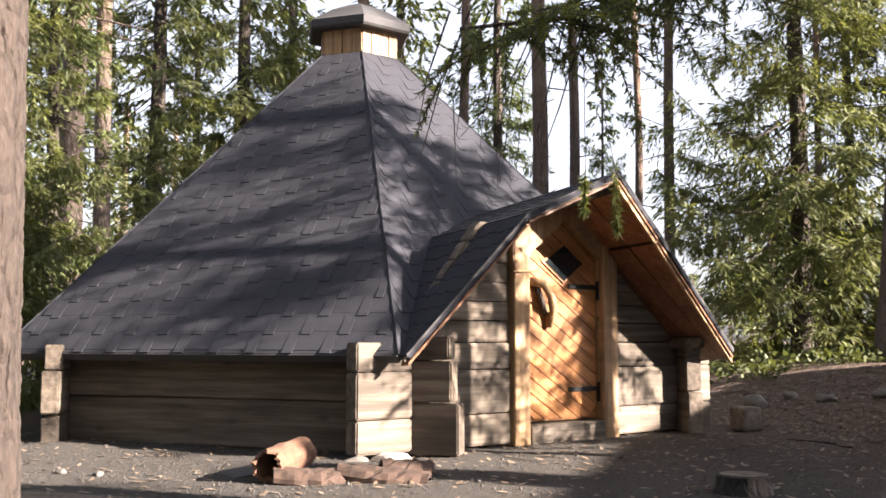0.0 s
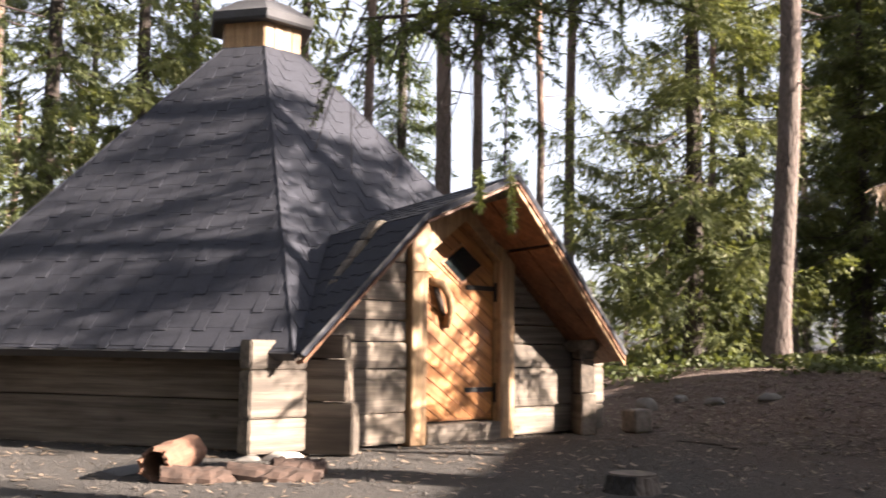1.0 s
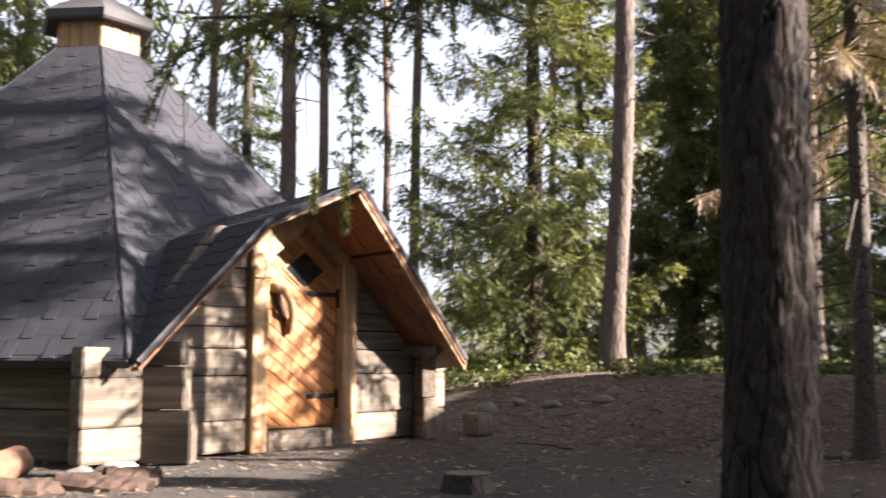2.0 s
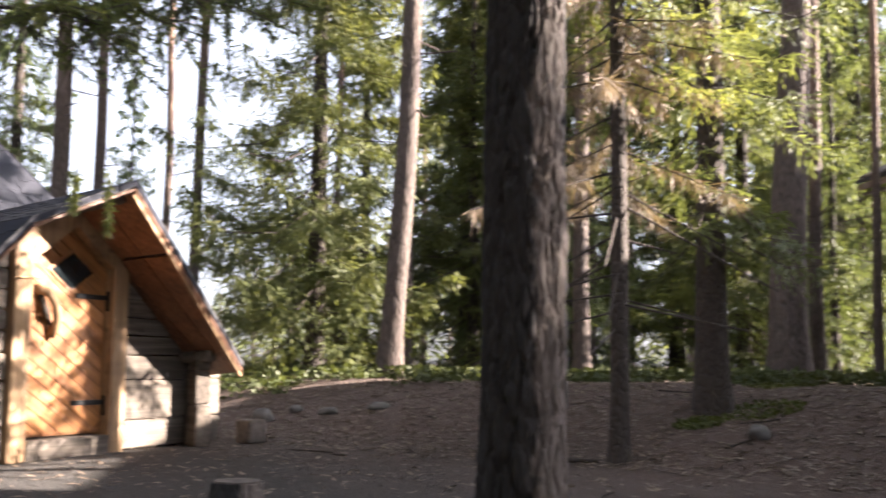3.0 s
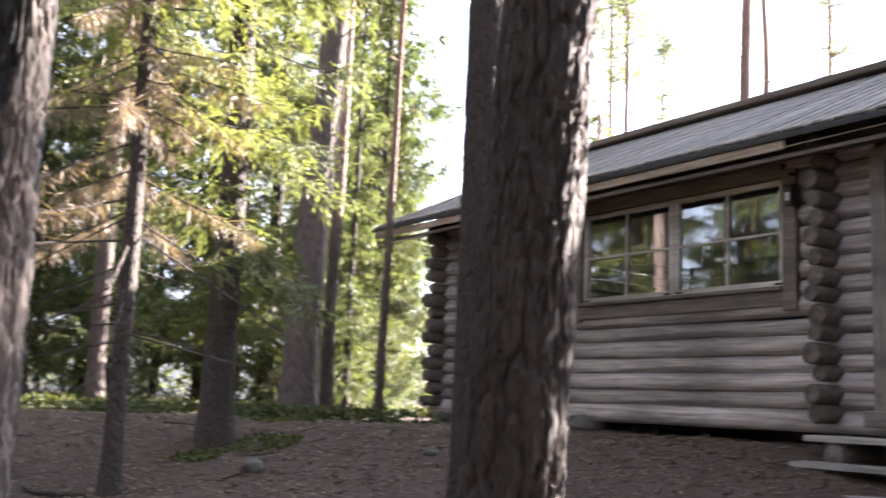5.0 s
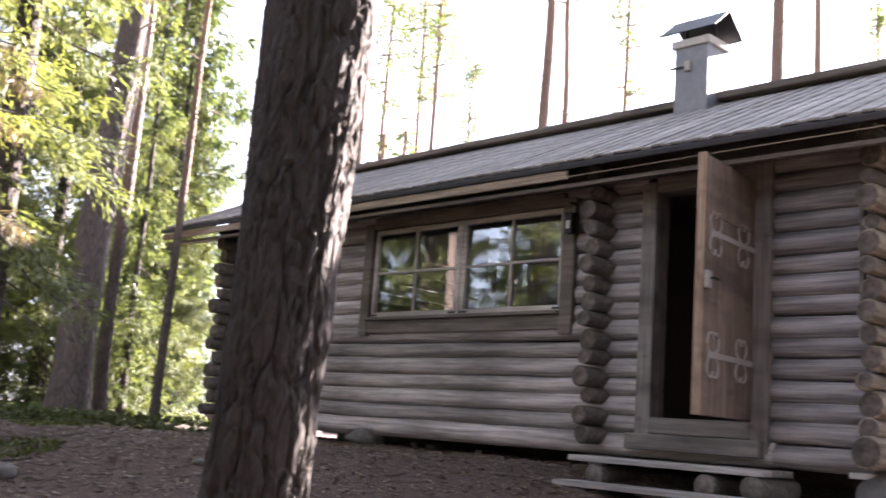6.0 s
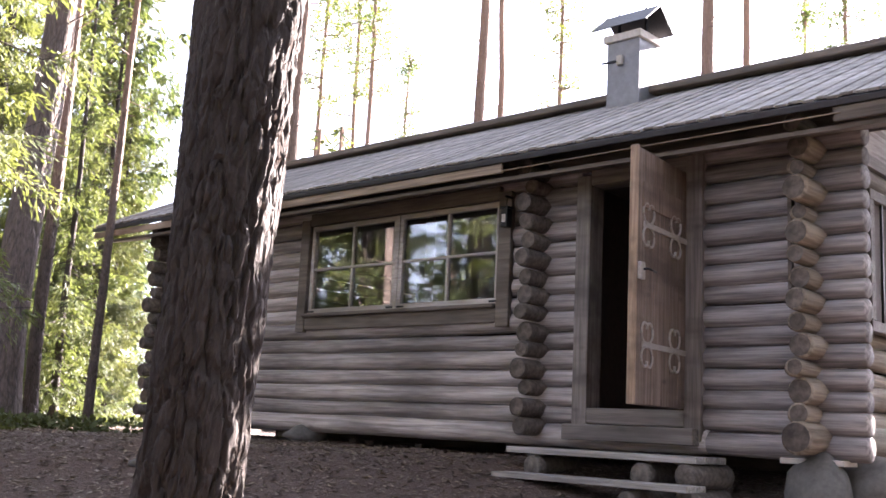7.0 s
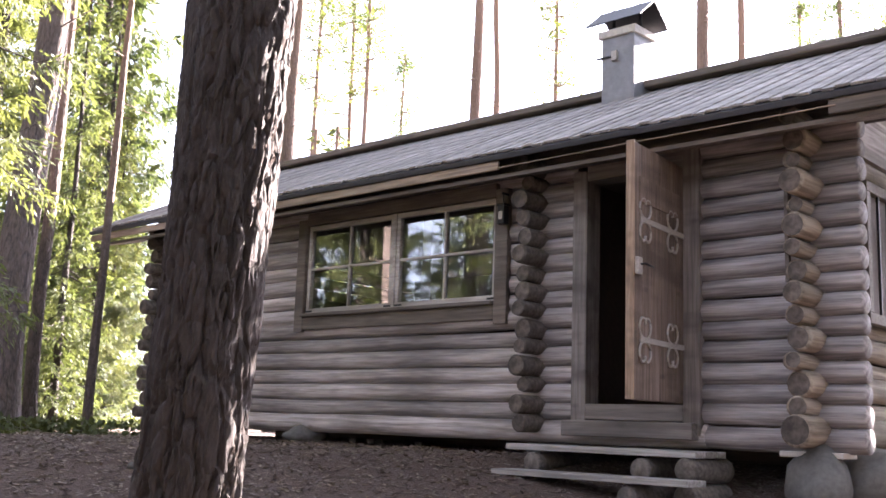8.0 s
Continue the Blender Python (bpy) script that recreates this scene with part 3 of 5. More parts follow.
PORCH = ((LEFT[0], LEFT[1], LBACK[1], LBACK[0]), (LEFT[1], TIP, RIDGE_END, LBACK[1]), (RIGHT[0], RIGHT[1], RBACK[1], RBACK[0]), (RIGHT[1], TIP, RIDGE_END, RBACK[1]))
for k, quad in enumerate(PORCH):
    put("porch_roof", slab(quad, 0.035), SHINGLE, m0, hut)
    # soffit boards, side by side from front to back
    for j in range((1, 2, 5, 5)[k]):
        q = [warped(quad, 0.01, j / 5 + 0.004), warped(quad, 0.99, j / 5 + 0.004), warped(quad, 0.99, (j + 1) / 5 - 0.004), warped(quad, 0.01, (j + 1) / 5 - 0.004)]
        put("soffit_board", slab([p - Vector((0, 0, 0.050 if k % 2 else 0.062)) for p in q], 0.018), SOFFIT, m0, hut)
    # shingles of the porch roof
    v, fcs = [], []
    A = [Vector(p) for p in quad]
    nn = (A[2] - A[0]).cross(A[3] - A[1]).normalized()
    if nn.z < 0:
        nn = -nn
    nr = max(2, round((A[1] - A[0]).length / 0.15))
    nc = max(3, round(max((A[3] - A[0]).length, (A[2] - A[1]).length) / 0.2))
    for r in range(nr):
        for c in range(nc * 2):
            w0, w1 = (c + 0.04 + (r % 2) * 0.4) / nc / 2, (c + 0.96 + (r % 2) * 0.4) / nc / 2
            w1 = min(w1, 1.0)
            if w1 - w0 < 0.01:
                continue
            low = 0.16 * (c % 2) / nr
            k4 = len(v)
            for u, w, hgt in (((r - 0.0) / nr - low * 0.9 + 0.01, w0, 0.007), ((r - 0.0) / nr - low * 0.9 + 0.01, w1, 0.007), (min(1, (r + 1.15) / nr), w1, 0.003), (min(1, (r + 1.15) / nr), w0, 0.003)):
                v.append(warped(quad, max(0, u), w) + nn * hgt)
            v += [v[k4] - nn * 0.012, v[k4 + 1] - nn * 0.012]
            fcs += [(k4, k4 + 1, k4 + 2, k4 + 3), (k4 + 4, k4 + 5, k4 + 1, k4)]
    me = bpy.data.meshes.new("porch_shingles")
    me.from_pydata(v, [], fcs)
    ob = tagged(mesh_object("porch_shingles", me, SHINGLE, hut), kind="stuff")
    ob.matrix_world = m0


def edge_board(p, q, depth, thick, material, drop=0.02, inset=0.0):
    p, q = Vector(p), Vector(q)
    quad = [p + Vector((0, -inset, -drop)), q + Vector((0, -inset, -drop)), q + Vector((0, -inset, -drop - depth)), p + Vector((0, -inset, -drop - depth))]
    bm = bmesh.new()
    a = [bm.verts.new(x) for x in quad]
    b = [bm.verts.new(x + Vector((0, -thick, 0))) for x in quad]
    bm.faces.new(a)
    bm.faces.new(b[::-1])
    for k in range(4):
        bm.faces.new((a[k], b[k], b[(k + 1) % 4], a[(k + 1) % 4]))
    bmesh.ops.recalc_face_normals(bm, faces=bm.faces)
    return bm


for p, q in ((LEFT[0], LEFT[1]), (LEFT[1], TIP)):
    put("drip_edge", edge_board(p, q, 0.022, 0.012, PALE_STONE, -0.006), FELT, m0, hut)
    put("barge_board", edge_board(p, q, 0.03, 0.02, SOFFIT, 0.02, 0.025), HUT_LOG, m0, hut)
for p, q in ((RIGHT[0], RIGHT[1]), (RIGHT[1], TIP)):
    put("drip_edge", edge_board(p, q, 0.03, 0.012, PALE_STONE, -0.006), FELT, m0, hut)
    put("barge_board", edge_board(p, q, 0.085, 0.022, SOFFIT, 0.03, 0.02), PINE_FRAME, m0, hut)
# purlins that carry the porch roof
for p in ((1.35, 0.72),):
    put("purlin", tube([(p[0], -0.2, p[1]), (p[0], 0.34, p[1] + 0.02)], 0.05, 8), HUT_LOG, m0, hut, smooth=True)
put("ridge_beam", tube([(0, -0.6, 1.70), (0, 0.55, 1.84)], 0.045, 8), HUT_LOG, m0, hut, smooth=True)

# ---- things on the ground by the hut ----
def hollow_log():
    t = thing("hollow_log", "short hollow log of rusty brown bark lying by the hut", "log")
    a, b = Vector((-0.93, 5.62, 0.0)), Vector((-0.81, 6.06, 0.0))
    a.z, b.z = ground_z(a.x, a.y) + 0.09, ground_z(b.x, b.y) + 0.12
    bm = bmesh.new()
    n, sides = 12, 26
    ax = (b - a).normalized()
    s1 = ax.cross(Vector((0, 0, 1))).normalized()
    s2 = s1.cross(ax)
    outer, inner = [], []
    for i in range(n + 1):
        c = a.lerp(b, i / n)
        for rings, r0 in ((outer, 0.088), (inner, 0.070)):
            ring = []
            for k in range(sides):
                g = 2 * math.pi * k / sides
                r = r0 * (1 + 0.14 * noise.noise((math.cos(g) * 1.6, math.sin(g) * 1.6, i * 0.35)))
                cc = c - ax * (0.05 * noise.noise((math.cos(g) * 3, math.sin(g) * 3, 5)) if i == 0 else 0)
                ring.append(bm.verts.new(cc + (s1 * math.cos(g) + s2 * math.sin(g)) * r))
            rings.append(ring)
    for rings in (outer, inner):
        for p, q in zip(rings, rings[1:]):
            for k in range(sides):
                bm.faces.new((p[k], p[(k + 1) % sides], q[(k + 1) % sides], q[k]))
    for i in (0, n):
        for k in range(sides):
            bm.faces.new((outer[i][k], inner[i][k], inner[i][(k + 1) % sides], outer[i][(k + 1) % sides]))
    bmesh.ops.recalc_face_normals(bm, faces=bm.faces)
    part("shell", bm, RUST, t)
    return t


hollow_log()


def bark_slab(x, y, rz, ln, wd, seed, lift=0.0):
    bm = bmesh.new()
    nx, ny = 12, 7
    top = [[None] * (ny + 1) for _ in range(nx + 1)]
    bot = [[None] * (ny + 1) for _ in range(nx + 1)]
    for i in range(nx + 1):
        for j in range(ny + 1):
            u, w = i / nx - 0.5, j / ny - 0.5
            wd2 = wd * (1 + 0.3 * noise.noise((i * 0.5, seed, 1))) * (1 - 0.5 * abs(u) ** 2 * 3)
            z = 0.05 * (1 - (2 * w) ** 2) + 0.018 * noise.noise((i * 0.7, j * 0.9, seed))
            top[i][j] = bm.verts.new((u * ln, w * wd2, z + 0.02))
            bot[i][j] = bm.verts.new((u * ln, w * wd2, z - 0.004))
    for i in range(nx):
        for j in range(ny):
            bm.faces.new((top[i][j], top[i + 1][j], top[i + 1][j + 1], top[i][j + 1]))
            bm.faces.new((bot[i][j], bot[i][j + 1], bot[i + 1][j + 1], bot[i + 1][j]))
    for i in range(nx):
        bm.faces.new((top[i][0], bot[i][0], bot[i + 1][0], top[i + 1][0]))
        bm.faces.new((top[i][ny], top[i + 1][ny], bot[i + 1][ny], bot[i][ny]))
    for j in range(ny):
        bm.faces.new((top[0][j], top[0][j + 1], bot[0][j + 1], bot[0][j]))
        bm.faces.new((top[nx][j], bot[nx][j], bot[nx][j + 1], top[nx][j + 1]))
    ob = part("bark_slab", bm, SLAB_BARK)
    ob.matrix_world = pose(x, y, ground_z(x, y) + 0.004 + lift, 0, 4, rz)
    tagged(ob, "thick slab of loose dark bark lying on gravel", "bark", "bark slabs")


bark_slab(-0.70, 5.66, 15, 0.42, 0.2, 1)
bark_slab(-0.32, 5.70, -8, 0.5, 0.22, 2)
bark_slab(-0.20, 5.82, 20, 0.3, 0.16, 3, 0.03)
# thin dark sheet that paints the shadow beside the hollow log
ob = part("roofing_scrap", prism([(-0.14, 0), (0.14, 0.0), (0.16, 0.012), (-0.12, 0.012)], -0.16, 0.16), FELT)
ob.matrix_world = pose(-1.14, 6.06, ground_z(-1.14, 6.06) + 0.004, 0, -8, 30)
tagged(ob, "dark sheet standing in for the hollow log's shadow on the gravel", "scrap")


def stump(x, y, h, r):
    bm = bmesh.new()
    tube([(0, 0, -0.1), (0, 0, 0.0), (0, 0, h * 0.6), (0, 0, h)], [r * 1.25, r * 1.12, r, r * 0.98], 24, bm)
    for v in bm.verts:
        v.co.x *= 1 + 0.06 * noise.noise((v.co.x * 9, v.co.y * 9, 0))
        v.co.z += 0.012 * noise.noise((v.co.x * 20, v.co.y * 20, 3)) if v.co.z > h * 0.9 else 0
    t = thing("tree_stump", "weathered grey tree stump standing in the gravel", "stump", at=(x, y, ground_z(x, y)))
    part("body", bm, PEEL_BARK, t)
    part("cut_face", tube([(0, 0, h - 0.005), (0, 0, h + 0.008)], r * 0.88, 24), END_GRAIN, t, "cracked grey cut face")


stump(1.50, 5.28, 0.085, 0.135)
ob = part("firewood_block", box(-0.1, 0.1, -0.09, 0.09, 0, 0.2, 0.02), END_GRAIN)
ob.matrix_world = pose(2.52, 8.78, ground_z(2.52, 8.78), 0, 0, 25)
tagged(ob, "grey wooden block on the ground beside the hut", "block")


# ---- the log cabin ----
CAB_YAW = 17.0
cd = Vector((math.sin(radians(CAB_YAW)), math.cos(radians(CAB_YAW)), 0))
cn = Vector((-cd.y, cd.x, 0))
# local x along the front wall (towards its far end), y outward to the yard, z up
CAB = Matrix(((cd.x, cn.x, 0, 8.49), (cd.y, cn.y, 0, 2.22), (0, 0, 1, 0), (0, 0, 0, 1)))
cabin = thing("log_cabin", "grey weathered log cabin on stones with its plank door open", "cabin")


def cput(name, bm, material, local=None, parent=cabin, label="", smooth=False):
    ob = part(name, bm, material, parent, label, smooth)
    ob.matrix_world = CAB @ (local or Matrix())
    return ob


LOG_R, PITCH, BASE = 0.081, 0.153, 0.945
NLOG = 15
X_LEFT, X_RIGHT, DEEP = 5.98, -2.02, 4.3
DOOR_X0, DOOR_X1, DOOR_Z0, DOOR_Z1 = -1.01, -0.14, 1.25, 3.05
WIN_X0, WIN_X1, WIN_Z0, WIN_Z1 = 0.67, 3.47, 1.93, 3.12


def wall_log(x0, x1, k, y=0.0, seed=0.0):
    z = BASE + LOG_R + PITCH * k
    r = LOG_R * (1.18 if k == 0 else 1.0) * (1 + 0.10 * math.sin(seed * 7.3 + k * 2.9))
    cput("log", rounded_log(x1 - x0, r, seed + k * 1.37), STAINED_LOG if seed == 4 else GREY_LOG, Matrix.Translation((x0, y, z)), smooth=True)


for k in range(NLOG):
    z = BASE + LOG_R + PITCH * k
    in_win = WIN_Z0 + 0.03 < z < WIN_Z1
    in_door = DOOR_Z0 - 0.1 < z
    end = 6.22 + 0.04 * math.sin(k * 5)
    right = X_RIGHT - 0.30
    if in_win:
        wall_log(WIN_X1 - 0.06, end, k, seed=1)
        wall_log(DOOR_X1 + 0.12, WIN_X0 + 0.06, k, seed=2)
    else:
        wall_log((DOOR_X1 + 0.12) if in_door else DOOR_X0 - 0.16, end, k, seed=3)
    wall_log(right, (DOOR_X0 - 0.10) if in_door else DOOR_X0 - 0.16, k, seed=4)
# cross walls: their ends stand out of the front
CROSS = ((0.36, 0.30), (X_RIGHT + 0.05, 0.30), (X_LEFT, 0.28))
turn = Matrix.Rotation(radians(90), 4, "Z")
for c, (x, ext) in enumerate(CROSS):
    for k in range(NLOG):
        z = BASE + LOG_R + PITCH * (k + 0.5) - 0.02
        r = LOG_R * (0.94 + (0.22 if c == 1 else 0.12) * math.sin(k * 2.8 + c * 2.1))
        if c == 1 and k in (0, 1):
            r *= 1.25
        e = ext + 0.05 * math.sin(k * 2.3 + c)
        ln = DEEP + e + 0.25 if c != 0 else 1.2 + e
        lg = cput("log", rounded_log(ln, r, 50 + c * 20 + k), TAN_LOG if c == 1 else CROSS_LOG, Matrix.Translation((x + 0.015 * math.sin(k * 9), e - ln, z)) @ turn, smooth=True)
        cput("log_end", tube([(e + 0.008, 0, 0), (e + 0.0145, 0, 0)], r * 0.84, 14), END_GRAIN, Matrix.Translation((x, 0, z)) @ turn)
# back wall and inner floor
for k in range(NLOG):
    cput("log", rounded_log(X_LEFT - X_RIGHT + 0.5, LOG_R, 200 + k), GREY_LOG, Matrix.Translation((X_RIGHT - 0.25, -DEEP, BASE + LOG_R + PITCH * k)), smooth=True)
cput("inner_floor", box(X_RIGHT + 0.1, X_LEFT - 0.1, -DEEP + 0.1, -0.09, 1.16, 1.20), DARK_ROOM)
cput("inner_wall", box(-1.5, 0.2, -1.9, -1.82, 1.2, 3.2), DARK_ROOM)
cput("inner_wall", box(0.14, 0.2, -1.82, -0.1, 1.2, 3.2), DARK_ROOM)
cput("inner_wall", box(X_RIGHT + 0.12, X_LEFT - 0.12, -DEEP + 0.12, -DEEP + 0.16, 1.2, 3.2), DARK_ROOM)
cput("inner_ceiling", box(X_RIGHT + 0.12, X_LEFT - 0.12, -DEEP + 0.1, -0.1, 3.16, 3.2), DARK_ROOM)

# two added boards that only block light showing through under the cabin
cput("skirt_board", box(X_RIGHT, X_LEFT - 0.3, -DEEP - 0.05, -DEEP, 0.15, 0.96), DARK_WOOD)
cput("floor_beam", box(X_RIGHT + 0.2, X_LEFT - 0.3, -1.75, -1.5, 0.62, 0.95, 0.02), DARK_WOOD)
# window with two casements
win = cput("window", box(WIN_X0 + 0.02, WIN_X1 - 0.02, -0.09, 0.02, 1.98, 2.0), DARK_WOOD)
for nm, b in (("casing_board", (WIN_X0, WIN_X0 + 0.14, 0.06, 0.125, WIN_Z0 - 0.02, 3.10)), ("casing_board", (WIN_X1 - 0.13, WIN_X1, 0.06, 0.125, WIN_Z0, 3.10)),
              ("casing_board", (WIN_X0 + 0.14, WIN_X1 - 0.13, 0.06, 0.120, WIN_Z0 + 0.02, WIN_Z0 + 0.15)), ("casing_board", (WIN_X0 + 0.14, WIN_X1 - 0.13, 0.06, 0.120, 3.035, 3.16)),
              ("window_sill", (WIN_X0 + 0.14, WIN_X1 - 0.12, 0.05, 0.16, 2.08, 2.115))):
    cput(nm, box(*b, 0.008), DARK_WOOD, parent=win)
SX0, SX1, SZ0, SZ1 = WIN_X0 + 0.145, WIN_X1 - 0.135, 2.12, 3.03
mid = (SX0 + SX1) / 2
for a, b in ((SX0, mid - 0.02), (mid + 0.02, SX1)):
    for q in ((a, b, 0.03, 0.085, SZ0, SZ0 + 0.05), (a, b, 0.03, 0.085, SZ1 - 0.05, SZ1), (a, a + 0.045, 0.03, 0.085, SZ0 + 0.05, SZ1 - 0.05), (b - 0.045, b, 0.03, 0.085, SZ0 + 0.05, SZ1 - 0.05)):
        cput("sash", box(*q, 0.006), WHITE_WOOD, parent=win)
    c, zc = (a + b) / 2, (SZ0 + SZ1) / 2
    cput("glazing_bar", box(c - 0.012, c + 0.012, 0.04, 0.08, SZ0 + 0.05, SZ1 - 0.05, 0.004), WHITE_WOOD, parent=win)
    cput("glazing_bar", box(a + 0.045, c - 0.012, 0.04, 0.08, zc - 0.012, zc + 0.012, 0.004), WHITE_WOOD, parent=win)
    cput("glazing_bar", box(c + 0.012, b - 0.045, 0.04, 0.08, zc - 0.012, zc + 0.012, 0.004), WHITE_WOOD, parent=win)
    for x0, x1 in ((a + 0.045, c - 0.012), (c + 0.012, b - 0.045)):
        for z0, z1 in ((SZ0 + 0.05, zc - 0.012), (zc + 0.012, SZ1 - 0.05)):
            p = cput("pane", box(x0, x1, 0.052, 0.056, z0, z1), GLASS, parent=win)
            p.visible_shadow = False
    for x in (a + 0.05, b - 0.05):
        cput("corner_iron", box(x - 0.05, x + 0.05, 0.086, 0.089, SZ0 + 0.012, SZ0 + 0.03), IRON, parent=win)
cput("mullion", box(mid - 0.02, mid + 0.02, 0.03, 0.095, SZ0, SZ1, 0.005), WHITE_WOOD, parent=win)
# a post behind the glass, in the dark room colour
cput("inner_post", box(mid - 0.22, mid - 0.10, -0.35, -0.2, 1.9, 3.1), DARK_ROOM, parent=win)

# small lamp on the casing
lamp = thing("wall_lamp", "small black lantern hanging beside the cabin window", "lamp")
for nm, b, mt in (("bracket", (0.655, 0.67, 0.125, 0.22, 3.02, 3.04), IRON), ("housing", (0.63, 0.70, 0.16, 0.23, 2.76, 2.92), IRON), ("lens", (0.645, 0.685, 0.231, 0.236, 2.80, 2.87), PALE_STONE), ("cap", (0.622, 0.708, 0.152, 0.238, 2.92, 2.94), IRON)):
    ob = part(nm, box(*b, 0.004), mt, lamp)
    ob.matrix_world = CAB
ob = part("hanger", tube([(0.665, 0.195, 2.93), (0.665, 0.195, 3.03)], 0.004, 6), IRON, lamp)
ob.matrix_world = CAB

# door frame and the open leaf
for b in ((DOOR_X1, DOOR_X1 + 0.14, -0.10, 0.10, 1.02, 3.14), (DOOR_X0 - 0.14, DOOR_X0, -0.10, 0.11, 1.02, 3.20), (DOOR_X0, DOOR_X1, -0.10, 0.10, 3.05, 3.18), (DOOR_X0, DOOR_X1, -0.10, 0.10, 1.12, 1.245), (DOOR_X0 - 0.12, DOOR_X1 + 0.17, -0.02, 0.19, 0.99, 1.115)):
    cput("door_frame", box(*b, 0.01), FRAME_RAIL if b[1] - b[0] > 0.5 else FRAME_BOARD)
ang = radians(97)
dm = Matrix.Translation((DOOR_X0, 0.10, 0)) @ Matrix.Rotation(ang, 4, "Z")
leaf = cput("door", box(0.0, 0.88, -0.045, -0.012, 1.25, 3.04, 0.004), OLD_DOOR, dm, label="open plank door with wrought iron hinges")
for k in range(6):
    cput("board", box(0.002 + k * 0.1463, 0.1443 + k * 0.1463, -0.012, 0.006, 1.252, 3.036, 0.004), OLD_DOOR, dm, leaf)
cput("edge_board", box(0.868, 0.892, -0.047, 0.012, 1.25, 3.045, 0.004), WORN_EDGE, dm, leaf, "worn lighter edge of the door")
cput("patch_board", box(0.10, 0.80, 0.007, 0.020, 2.62, 2.80, 0.003), OLD_DOOR, dm, leaf)


def scroll(cx, cz, sx, sz):
    pts = []
    for i in range(15):
        a = i / 14 * 4.4
        r = 0.075 * (1 - 0.11 * a)
        pts.append((cx + sx * (0.03 + r * math.sin(a)), 0.013, cz + sz * (0.012 + 0.085 - r * math.cos(a) * 1.1)))
    return tube(pts, 0.0095, 6)


for z in (1.66, 2.50):
    hg = cput("hinge", box(0.0, 0.78, 0.006, 0.017, z - 0.02, z + 0.02, 0.003), GREY_IRON, dm, leaf, "wrought iron hinge with curled ends")
    for cx in (0.70, 0.22):
        for sx in (1, -1):
            for sz in (1, -1):
                cput("scroll", scroll(cx + 0.0, z, sx, sz), GREY_IRON, dm, leaf, smooth=True)
cput("lock_case", box(0.80, 0.87, 0.012, 0.04, 2.10, 2.22, 0.004), GREY_IRON, dm, leaf)
cput("handle", tube([(0.83, 0.04, 2.17), (0.83, 0.075, 2.17), (0.70, 0.075, 2.165)], 0.008, 6), IRON, dm, leaf, smooth=True)

# vertical batten by the right-hand log ends
cput("batten", box(X_RIGHT + 0.17, X_RIGHT + 0.20, 0.06, 0.12, 2.1, 2.9, 0.003), DARK_WOOD)

# roof of split boards
EO, EZ, RO, RZ = 0.62, 3.25, -1.85, 4.43
sl = math.atan2(RZ - EZ, EO - RO)
slen = math.hypot(RZ - EZ, EO - RO)
RX0, RX1 = -2.8, 6.85
# slope frame: x along the eave, y up the slope from the eave, z out
rm = Matrix.Translation((0, EO, EZ)) @ Matrix.Rotation(math.pi, 4, "Z") @ Matrix.Rotation(sl, 4, "X")
bw, nb = 0.09, 0
rng = random.Random(2)
x = -RX1
while x < -RX0:
    w = bw * rng.uniform(0.85, 1.15)
    y0 = rng.uniform(-0.035, 0.02)
    z0 = 0.007 * (nb % 2) + rng.uniform(0, 0.005)
    bm = box(-w / 2 + 0.003, w / 2 - 0.003, y0, slen, z0, z0 + 0.022, 0.004)
    cput("roof_board", bm, ROOF_BOARD, rm @ Matrix.Translation((x + w / 2, 0, 0)) @ Matrix.Rotation(rng.uniform(-0.004, 0.004), 4, "Z"))
    x += w
    nb += 1
cput("roof_felt", box(-RX1, -RX0, 0.0, slen, -0.05, -0.004), FELT, rm)
cput("felt_edge", box(-RX1, -RX0, -0.03, 0.0, -0.045, 0.0, 0.006), FELT, rm)
cput("roof_back", box(RX0, RX1, -0.02, 0.03, 0, 2.9), FELT, Matrix.Translation((0, RO, RZ)) @ Matrix.Rotation(radians(90 + 28), 4, "X"))
cput("ridge_board", box(RX0, RX1, RO - 0.10, RO + 0.16, RZ + 0.02, RZ + 0.10, 0.02), DARK_WOOD, None)
cput("fascia_board", box(0.40, RX1, EO - 0.035, EO - 0.01, EZ - 0.13, EZ - 0.055, 0.004), FASCIA)
cput("fascia_board", box(RX0, -2.35, EO - 0.035, EO - 0.01, EZ - 0.15, EZ - 0.055, 0.004), HUT_LOG)
cput("eave_wire", tube([(0.4, EO, EZ - 0.12), (-1.0, EO + 0.02, EZ - 0.115), (-2.4, EO, EZ - 0.10)], 0.005, 6), FASCIA)
cput("soffit", box(RX0, RX1, -0.02, EO - 0.04, -0.03, 0.0), DARK_WOOD, Matrix.Translation((0, 0, EZ - 0.02)) @ Matrix.Rotation(-sl * 0.55, 4, "X"))
cput("wall_plate", box(X_RIGHT - 0.7, X_LEFT + 0.25, -0.07, 0.09, 3.22, 3.40, 0.02), DARK_WOOD)
# gable ends
for gx in (X_LEFT, X_RIGHT):
    cput("gable", prism([(0.05, 3.15), (-2 * 1.85 - 0.6, 3.15), (RO, RZ - 0.04)], gx - 0.05, gx + 0.05), GREY_LOG, Matrix(((0, 1, 0, 0), (1, 0, 0, 0), (0, 0, 1, 0), (0, 0, 0, 1))))
